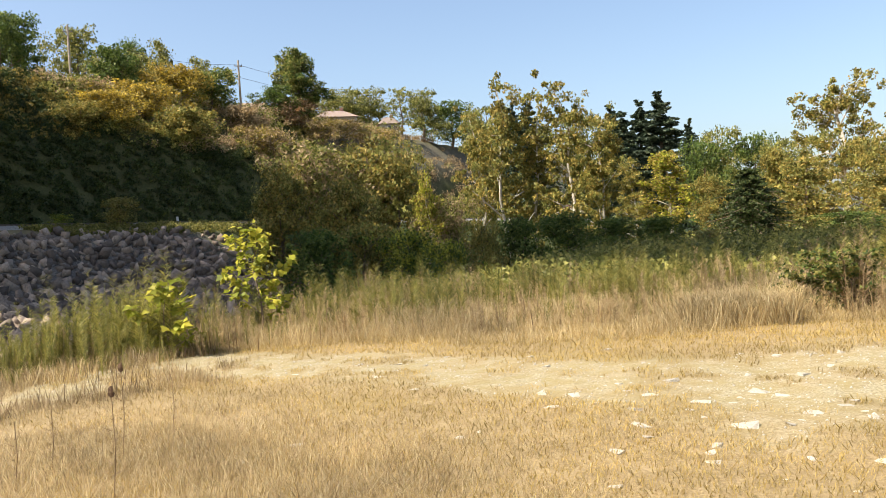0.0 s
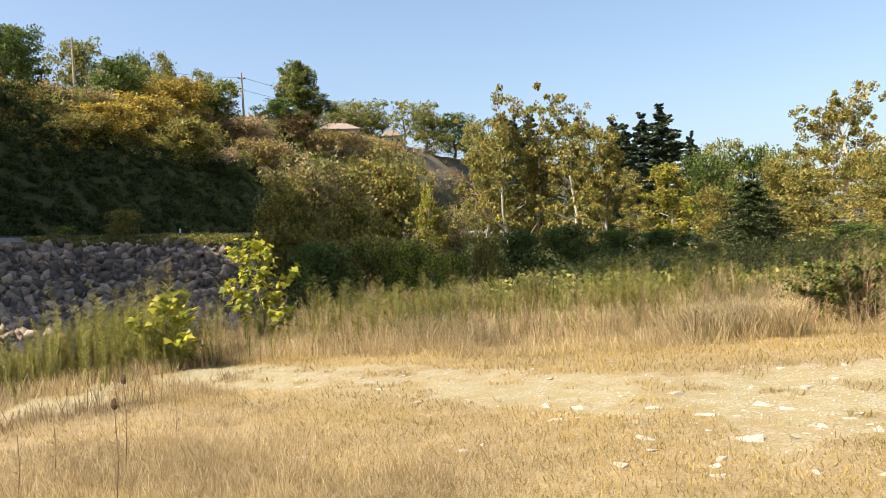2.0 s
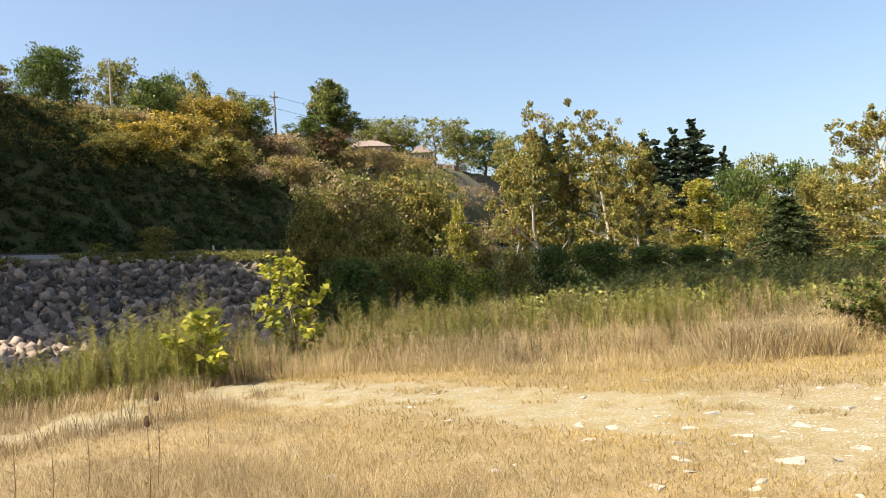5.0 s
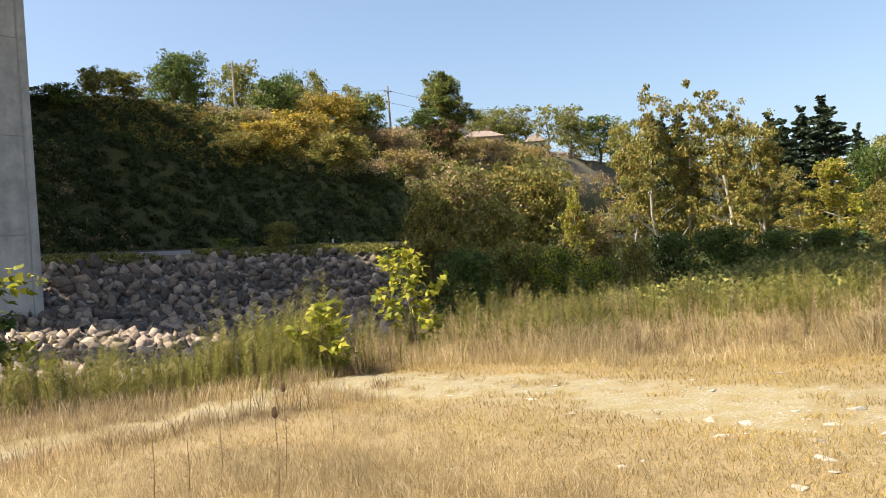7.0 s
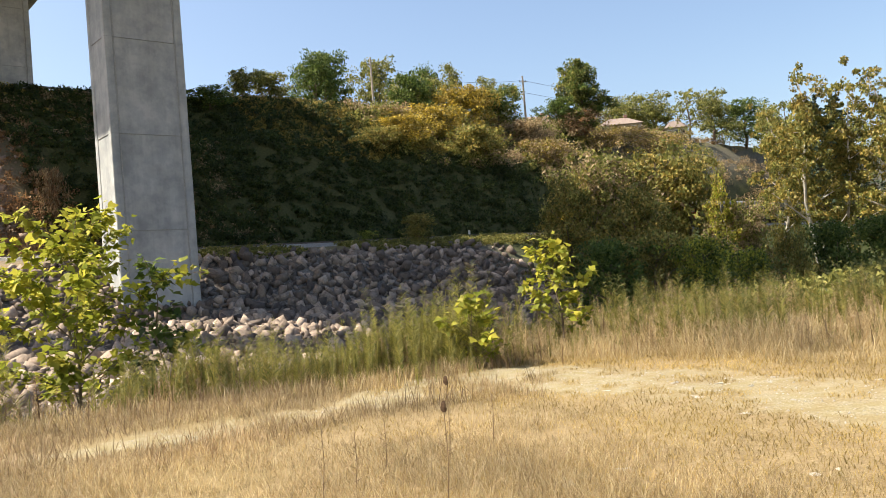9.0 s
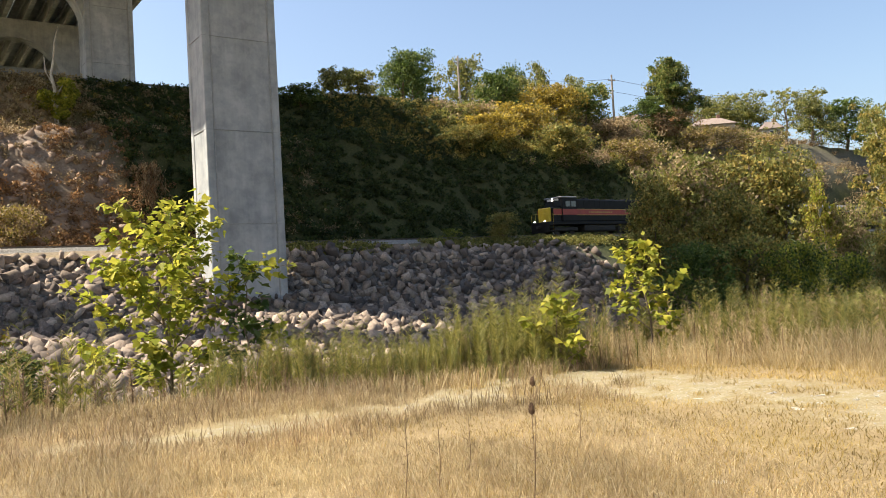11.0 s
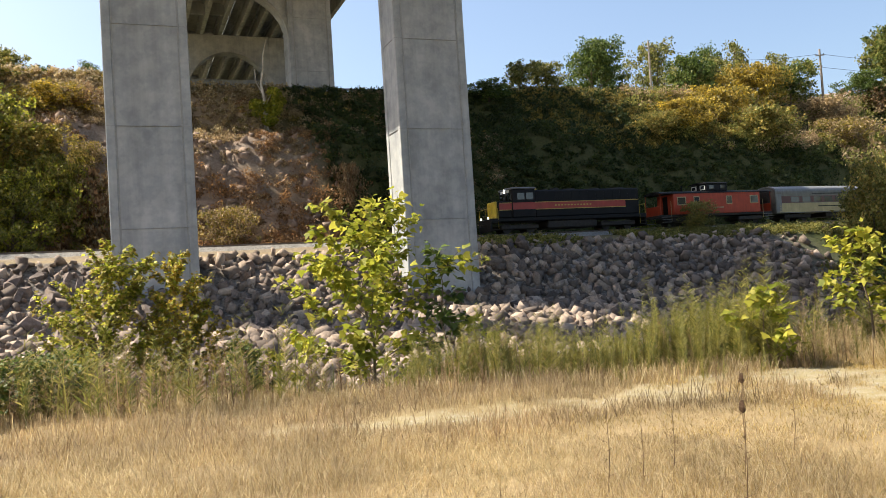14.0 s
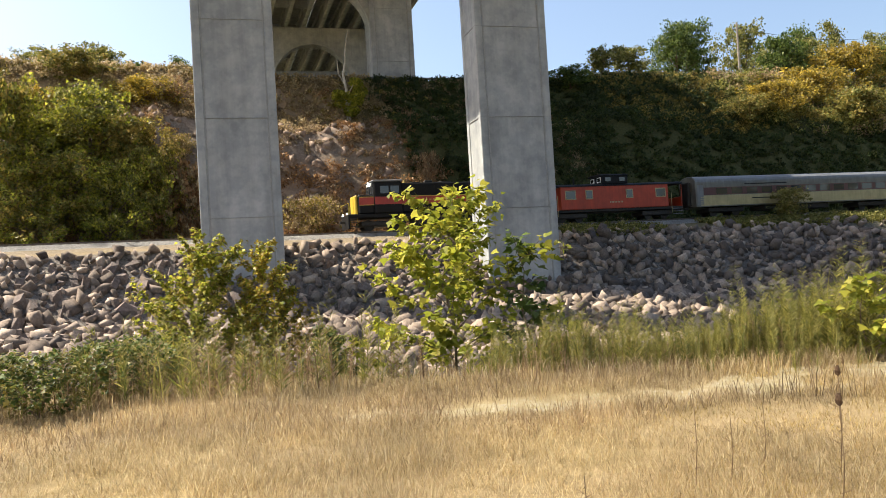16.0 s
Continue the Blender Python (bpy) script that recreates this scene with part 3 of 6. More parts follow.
    for side in (-1, 1):
        railing(top, [(-8.7, side * 1.48, 2.45), (-8.2, side * 1.48, 2.45)])
    part("bell", rod(bmesh.new(), (3.4, 0.6, 4.2), (3.4, 0.6, 4.5), 0.16, 0.06, 10), GOLD, top)
    bogie(top, -5.6, 2.6, 0.5), bogie(top, 5.6, 2.6, 0.5)
    return top


def caboose():
    top = thing("caboose", label="orange-red caboose with black roof and cupola", category="caboose")
    half, body = 7.4, 5.75
    part("underframe", boxed(-half, half, -1.35, 1.35, 0.95, 1.2, 0.03), DARK_STEEL, top)
    shell = part("body", boxed(-body, body, -1.45, 1.45, 1.2, 3.4, 0.04), ORANGE, top)
    roof = part("roof", rounded_body(2 * half, 3.0, 3.4, 3.44, 0.28), BLACK, top)
    cupola = part("cupola", boxed(-1.5, 1.3, -1.3, 1.3, 3.6, 4.45, 0.06), BLACK, top)
    part("cupola_roof", rounded_body(3.0, 2.8, 4.44, 4.47, 0.16), BLACK, cupola)
    for x0, x1, ends in ((-1.47, -1.53, 1), (1.27, 1.33, 1)):
        for y in (-0.7, 0.7):
            w = part("cupola_window", boxed(min(x0, x1), max(x0, x1), y - 0.42, y + 0.42, 3.78, 4.32, 0.02), WHITE, cupola)
            part("pane", boxed(min(x0, x1) - 0.012, max(x0, x1) + 0.012, y - 0.28, y + 0.28, 3.9, 4.22), GLASS, w)
    for side in (-1, 1):
        for x, w in ((-4.9, 0.95), (-1.5, 0.6), (2.8, 0.6), (4.75, 0.95)):
            y0, y1 = sorted((side * 1.445, side * 1.49))
            win = part("window_frame", boxed(x - w / 2 - 0.09, x + w / 2 + 0.09, y0, y1, 2.15, 3.05, 0.015), painted_cream(), shell)
            y0, y1 = sorted((side * 1.46, side * 1.5))
            part("pane", boxed(x - w / 2, x + w / 2, y0, y1, 2.24, 2.96), GLASS, win)
        for x in (-0.85, 0.65):
            y0, y1 = sorted((side * 1.29, side * 1.335))
            win = part("cupola_window", boxed(x - 0.4, x + 0.4, y0, y1, 3.8, 4.3, 0.015), BLACK, cupola)
            part("pane", boxed(x - 0.3, x + 0.3, *sorted((side * 1.3, side * 1.345)), 3.86, 4.24), GLASS, win)
        for k in range(9):
            x = -0.75 + k * 0.16
            part("lettering_bar", boxed(x, x + 0.1, *sorted((side * 1.45, side * 1.456)), 1.75, 1.9), painted_cream(), shell)
    for e in (-1, 1):
        for side in (-1, 1):
            for k, z in enumerate((0.42, 0.68, 0.94)):
                part("step", boxed(*sorted((e * (body + 0.45), e * (half - 0.1))), *sorted((side * (1.2 + 0.06 * (2 - k)), side * (1.45 + 0.06 * (2 - k)))), z, z + 0.05), GREY_ROOF, top)
            railing(top, [(e * (half - 0.08), side * 1.3, 1.2), (e * (half - 0.08), side * 1.3, 3.4)], 0.03, ORANGE)
            railing(top, [(e * (body + 0.35), side * 1.42, 0.6), (e * (body + 0.35), side * 1.42, 2.6)], 0.025, CREAM)
        part("end_railing", boxed(*sorted((e * (half - 0.1), e * (half - 0.05))), -1.2, 1.2, 1.2, 2.15, 0.02), ORANGE, top)
        part("end_door", boxed(*sorted((e * body, e * (body + 0.03))), -0.4, 0.4, 1.3, 3.2, 0.01), BLACK, top)
        part("coupler", boxed(*sorted((e * half, e * (half + 0.55))), -0.15, 0.15, 0.78, 1.0, 0.04), DARK_STEEL, top)
    part("smoke_stack", rod(bmesh.new(), (3.9, 0.5, 3.5), (3.9, 0.5, 4.3), 0.09, 0.09, 10), BLACK, top)
    bogie(top, -4.6, 1.8, 0.42), bogie(top, 4.6, 1.8, 0.42)
    return top


CREAM_FRAMES = []


def painted_cream():
    if not CREAM_FRAMES:
        CREAM_FRAMES.append(painted("dull_cream_frame_paint", (0.50, 0.42, 0.24), 0.55))
    return CREAM_FRAMES[0]


def coach():
    top = thing("passenger_coach", label="stainless steel passenger coach with maroon window band", category="railway coach", group="passenger coaches")
    half = 12.6
    shell = part("body", rounded_body(2 * half, 3.05, 0.95, 3.3, 0.75, 10), SILVER, top)
    part("roof", rounded_body(2 * half - 0.1, 3.0, 3.42, 3.5, 0.6, 10), GREY_ROOF, top)
    for side in (-1, 1):
        part("window_band", boxed(-half + 0.9, half - 0.9, *sorted((side * 1.52, side * 1.535)), 2.1, 2.85), MAROON, shell)
        part("lower_panel", boxed(-half + 0.5, half - 0.5, *sorted((side * 1.52, side * 1.533)), 1.05, 2.06), CREAM, shell)
        for k in range(5):
            z = 1.12 + k * 0.18
            part("flute", boxed(-half + 0.5, half - 0.5, *sorted((side * 1.53, side * 1.545)), z, z + 0.05), CREAM, shell)
        for k in range(12):
            x = -9.6 + k * 1.75
            win = part("window", boxed(x - 0.62, x + 0.62, *sorted((side * 1.53, side * 1.545)), 2.18, 2.78, 0.0), GLASS, shell)
        for x0, x1, y0, y1, z0, z1 in ((2.0, 7.0, 1.524, 1.545, 3.06, 3.16), (2.5, 6.2, 1.535, 1.549, 1.62, 1.72)):
            part("vent_strip", boxed(x0, x1, *sorted((side * y0, side * y1)), z0, z1), BLACK, shell)
        for e in (-1, 1):
            part("vestibule_door", boxed(*sorted((e * (half - 0.85), e * (half - 0.15))), *sorted((side * 1.524, side * 1.54)), 1.1, 3.1), GREY_ROOF, shell)
    for e in (-1, 1):
        part("diaphragm", boxed(*sorted((e * half, e * (half + 0.35))), -0.7, 0.7, 1.1, 3.5, 0.08), DARK_STEEL, top)
        part("coupler", boxed(*sorted((e * half, e * (half + 0.5))), -0.14, 0.14, 0.78, 1.0, 0.04), DARK_STEEL, top)
    part("equipment_box", boxed(-3.2, 1.6, -1.2, 1.2, 0.4, 0.95, 0.05), DARK_STEEL, top)
    part("equipment_box", boxed(2.2, 4.6, -1.2, 1.2, 0.45, 0.95, 0.05), DARK_STEEL, top)
    bogie(top, -9.0, 2.6, 0.46), bogie(top, 9.0, 2.6, 0.46)
    return top


TRAIN = [(locomotive(), 8.88), (caboose(), 26.3), (coach(), 47.0)]
coach_two = copy_thing(TRAIN[2][0], Matrix())
TRAIN.append((coach_two, 73.0))
TRAIN.append((copy_thing(TRAIN[2][0], Matrix()), 99.0))

# ---- trees and shrubs ----
def leaf_cloud(rng, centres, radii, count, size, flat=0.75, droop=0.0, lobed=False, far=False):
    """Small pointed leaves, scattered in clumps; returns verts and faces."""
    pick = rng.randint(0, len(centres), count)
    off = rng.normal(size=(count, 3))
    off /= np.linalg.norm(off, axis=1)[:, None]
    off *= (rng.rand(count) ** 0.45)[:, None] * np.asarray(radii)[pick][:, None]
    off[:, 2] *= flat
    c = np.asarray(centres)[pick] + off
    d = rng.normal(size=(count, 3))
    d[:, 2] -= droop
    d /= np.linalg.norm(d, axis=1)[:, None]
    e = np.cross(d, rng.normal(size=(count, 3)))
    e /= np.linalg.norm(e, axis=1)[:, None]
    s = (size * (0.6 + 0.8 * rng.rand(count)))[:, None]
    fold = np.cross(d, e)
    if lobed:
        outline = ((0, -0.5, 0), (0.28, -0.42, 0.06), (0.55, -0.1, 0.1), (0.25, 0.08, 0.02), (0.0, 0.6, 0.06), (-0.25, 0.08, 0.02), (-0.55, -0.1, 0.1), (-0.28, -0.42, 0.06))
    elif far:
        outline = ((0, -0.75, 0), (0.5, 0.35, 0.1), (-0.45, 0.45, 0.0))
    else:
        outline = ((0, -0.6, 0), (0.33, 0.0, 0.1), (0, 0.6, 0), (-0.33, 0.0, 0.1))
    k = len(outline)
    verts = np.stack([c + s * (u * e + v * d + w * fold) for u, v, w in outline], 1).reshape(-1, 3)
    faces = np.arange(count * k).reshape(count, k)
    return verts, faces


def branches(rng, height, width, base, fork, bark_r, limbs=7, lean=0.0):
    """A tapered trunk with forking limbs; returns the bmesh and the limb ends."""
    bm, ends = bmesh.new(), []
    pts, p = [Vector((0, 0, -0.4))], Vector((0, 0, 0))
    for k in range(1, 6):
        p = Vector((lean * height * k / 5 + rng.normal() * 0.02 * height, rng.normal() * 0.02 * height, height * 0.86 * k / 5))
        pts.append(p)
    for k, (a, b) in enumerate(zip(pts, pts[1:])):
        rod(bm, a, b, bark_r * (1 - k / 6.2), bark_r * (1 - (k + 1) / 6.2), 7)
    ends.append(pts[-1])
    for k in range(limbs):
        u = base + (0.93 - base) * (k + 0.5 * rng.rand()) / limbs
        i = min(4, int(u * 5))
        a = pts[i].lerp(pts[i + 1], min(1, u * 5 - i))
        turn = 2.4 * k + rng.rand()
        reach = width * 0.5 * (0.55 + 0.5 * rng.rand()) * (1.15 - 0.75 * max(0, (u - base) / (1 - base)))
        b = a + Vector((math.cos(turn) * reach, math.sin(turn) * reach, reach * (0.35 + 0.6 * rng.rand())))
        rod(bm, a, b, bark_r * 0.42 * (1.1 - u), bark_r * 0.14, 5)
        ends.append(b)
        ends.append(a.lerp(b, 0.6))
        for _ in range(2):
            c = a.lerp(b, 0.5) + Vector(rng.normal(size=3)) * reach * 0.4
            rod(bm, a.lerp(b, 0.45), c, bark_r * 0.2 * (1.1 - u), bark_r * 0.06, 4)
            ends.append(c)
    return bm, ends


def broadleaf(name, seed, height, width, leaf, count, size, label, category="tree", bark=None, base=0.3, clump=0.16, lean=0.0, trunk_r=None, lobed=False, extra=(), limbs=8, far=False):
    rng = np.random.RandomState(seed)
    top = thing(name, label=label, category=category)
    bm, ends = branches(rng, height, width, base, 0.4, trunk_r or (0.022 * height + 0.04), limbs, lean)
    part("trunk" if category == "tree" else "stem", bm, bark or BARK, top)
    centres, radii = [], []
    for e in ends:
        for _ in range(4):
            v = Vector(e) + Vector(rng.normal(size=3)) * width * 0.1
            v.z = min(max(v.z, height * base * 0.45), height * (1 - clump * 0.5))
            centres.append(tuple(v))
            radii.append(width * clump * (0.3 + 0.6 * rng.rand()))
    share = 1.0 / (1 + len(extra))
    for k, tone in enumerate((leaf, *extra)):
        mine = list(range(len(centres))) if not extra else [i for i in range(len(centres)) if rng.rand() < 0.6 or i % (1 + len(extra)) == k]
        verts, faces = leaf_cloud(rng, [centres[i] for i in mine], [radii[i] for i in mine], int(count * share), size, lobed=lobed, far=far)
        part("crown", mesh_of("crown", verts, faces), LEAVES[tone], top)
    return top


def conifer(name, seed, height, width, count, size, label, leaf="pine"):
    rng = np.random.RandomState(seed)
    top = thing(name, label=label, category="conifer")
    part("trunk", rod(bmesh.new(), (0, 0, -0.4), (0, 0, height * 0.97), 0.02 * height, 0.02, 7), BARK, top)
    bm, centres, radii = bmesh.new(), [], []
    tiers = 48
    for k in range(tiers):
        u = 0.1 + 0.88 * (k + 0.6 * rng.rand()) / tiers
        reach = width * 0.5 * (1 - u) ** 0.72 * (0.75 + 0.5 * rng.rand()) + 0.04
        for j in range(4):
            a = j * 1.57 + k * 0.7 + rng.rand() * 0.5
            r = reach * (0.55 + 0.6 * rng.rand())
            rise = height * 0.03 * rng.normal()
            for s in (0.35, 0.65, 0.95):
                centres.append((math.cos(a) * r * s, math.sin(a) * r * s, height * u + rise * s - r * 0.2 * s))
                radii.append(max(0.14, reach * 0.24 * (1.2 - s * 0.5)))
            rod(bm, (0, 0, height * u), (math.cos(a) * r, math.sin(a) * r, height * u + rise - r * 0.2), 0.04, 0.012, 4)
    part("branches", bm, BARK, top)
    verts, faces = leaf_cloud(rng, centres, radii, count, size, flat=0.55, droop=0.9, far=True)
    part("crown", mesh_of("crown", verts, faces), LEAVES[leaf], top)
    return top


SET_ASIDE = {}


def plant(kind, maker, x, y, height, width, rng, sink=0.15):
    """Sets a tree of a kind: the first is built where it stands, the others are copies, turned and sized."""
    z = ground_at(x, y) - sink
    variants = SET_ASIDE.setdefault(kind, [])
    if len(variants) < VARIANTS.get(kind, 2):
        ob = maker(len(variants))
        variants.append(ob)
        made = ob
    else:
        made = copy_thing(variants[rng.randint(len(variants))], Matrix())
    h0, w0 = SIZES[kind]
    made.matrix_basis = pose(x, y, z, 0, 0, rng.rand() * 360) @ Matrix.Diagonal((width / w0, width / w0, height / h0, 1))
    return made

VARIANTS = {"crest_oak": 4, "bank_tree": 3, "poplar": 3, "gold_tree": 3, "bank_shrub": 4, "hill_gold": 3, "hill_brush": 3, "hill_green": 2, "left_tree": 4, "spruce": 2, "hill_yellow": 2}
SIZES = {"crest_oak": (14, 11), "willow": (10, 12), "tall_oak": (16, 12), "tall_thin": (14, 10), "spruce": (28, 7.5), "sycamore": (17.5, 11), "gold_tree": (8, 7), "poplar": (19, 7.2), "birch": (10, 3.6), "cedar": (5.2, 5.2),
         "bank_tree": (12, 9), "bank_shrub": (5, 5), "hill_yellow": (5, 9), "hill_gold": (5, 9), "hill_brush": (5, 9), "hill_green": (6, 7), "rust_shrub": (5, 4), "left_tree": (9.5, 9)}
MAKERS = {
    "crest_oak": lambda k: broadleaf("crest_tree", 20 + k, 14, 11, ("green", "olive", "green", "olive")[k], 9200, 0.30, "green broadleaf tree on the hill crest", base=0.12, clump=0.19, far=True),
    "willow": lambda k: broadleaf("pale_tree", 31, 10, 12, "olive", 8600, 0.31, "pale grey-green rounded tree on the hillside", base=0.1, clump=0.2, far=True),
    "tall_oak": lambda k: broadleaf("tall_tree", 33, 16, 9.5, "green", 26400, 0.30, "tall dark green tree standing alone on the crest", base=0.06, clump=0.2, extra=("olive",), limbs=14, far=True),
    "tall_thin": lambda k: broadleaf("thin_tree", 34, 14, 10, "olive", 2900, 0.31, "thin sparse tree on the crest", base=0.2, clump=0.12, far=True),
    "spruce": lambda k: conifer("spruce", 40 + k, 28, 9.5, 17200, 0.38, "dark green spruce behind the trees"),
    "sycamore": lambda k: broadleaf("sycamore_tree", 43, 17.5, 9.6, "gold", 10500, 0.23, "tall sycamore with white limbs and thin yellow-green leaves", bark=PALE_BARK, base=0.3, clump=0.12, extra=("olive",), limbs=11, trunk_r=0.5, far=True),
    "gold_tree": lambda k: broadleaf("autumn_tree", 46 + k, 8, 7, ("olive", "gold", "olive")[k], 9900, 0.18, "small tree with golden autumn leaves by the creek", base=0.12, clump=0.17, extra=(("gold",), ("olive",), ("gold",))[k], far=True),
    "poplar": lambda k: broadleaf("cottonwood_tree", 50 + k, 19, 7.2, ("gold", "gold", "olive")[k], 11900, 0.21, "tall cottonwood turning yellow, with thin pale trunk", bark=PALE_BARK, base=0.16, clump=0.13, extra=("olive",) if k < 2 else ("gold",), limbs=12, trunk_r=0.24, far=True),
    "birch": lambda k: broadleaf("slender_tree", 55 + k, 10, 3.6, "gold", 5500, 0.20, "slender pale-trunked tree with yellow-green leaves", bark=PALE_BARK, base=0.2, clump=0.2, extra=("lime",), limbs=10, trunk_r=0.14),
    "cedar": lambda k: conifer("dark_cedar", 58, 5.2, 5.6, 14400, 0.12, "dark dense evergreen at the edge of the woods", "dark"),
    "bank_tree": lambda k: broadleaf("bank_tree", 60 + k, 12, 9, ("olive", "olive", "gold")[k], 11900, 0.23, "broad olive-green tree on the creek bank", base=0.08, clump=0.17, extra=(("tan",), ("gold",), ("olive",))[k], limbs=13, far=True),
    "bank_shrub": lambda k: broadleaf("shrub", 70 + k, 5, 5, ("green", "olive", "green", "gold")[k], 7900, 0.13, "dense shrub on the creek bank", "shrub", base=0.05, clump=0.2, extra=((), ("gold",), ("lime",), ("olive",))[k], limbs=9, far=True),
    "hill_yellow": lambda k: broadleaf("yellow_shrub", 80 + k, 5, 9, "yellow", 6600, 0.26, "bright yellow autumn shrub on the hillside", "shrub", base=0.05, clump=0.18, extra=("gold",), limbs=9, far=True),
    "hill_gold": lambda k: broadleaf("hillside_shrub", 84 + k, 5, 9, ("gold", "gold", "olive")[k], 6600, 0.26, "olive and gold shrub on the hillside", "shrub", base=0.05, clump=0.18, extra=(("olive",), ("yellow",), ("green",))[k], limbs=9, far=True),
    "hill_brush": lambda k: broadleaf("dry_brush", 88 + k, 5, 9, ("tan", "tan", "tan")[k], 5300, 0.23, "dry brown brush on the hillside", "shrub", base=0.05, clump=0.18, extra=(("tan",), ("rust",), ("gold",))[k], limbs=9, far=True),
    "hill_green": lambda k: broadleaf("green_shrub", 92 + k, 6, 7, ("green", "olive")[k], 5300, 0.25, "green shrub on the hill", "shrub", base=0.05, clump=0.18, limbs=9, far=True),
    "rust_shrub": lambda k: broadleaf("rusty_shrub", 120 + k, 5, 4, "rust", 4500, 0.22, "rust-red autumn shrub at the foot of the slope", "shrub", base=0.05, clump=0.2, extra=("tan",), limbs=9, far=True),
    "left_tree": lambda k: broadleaf("hillside_tree", 95 + k, 9.5, 9, ("olive", "gold", "olive", "gold")[k], 11200, 0.23, "leafy green tree on the lower hillside above the track", base=0.05, clump=0.17, extra=(("lime",), ("gold",), ("lime",), ("olive", "lime"))[k], limbs=12, far=True),
}
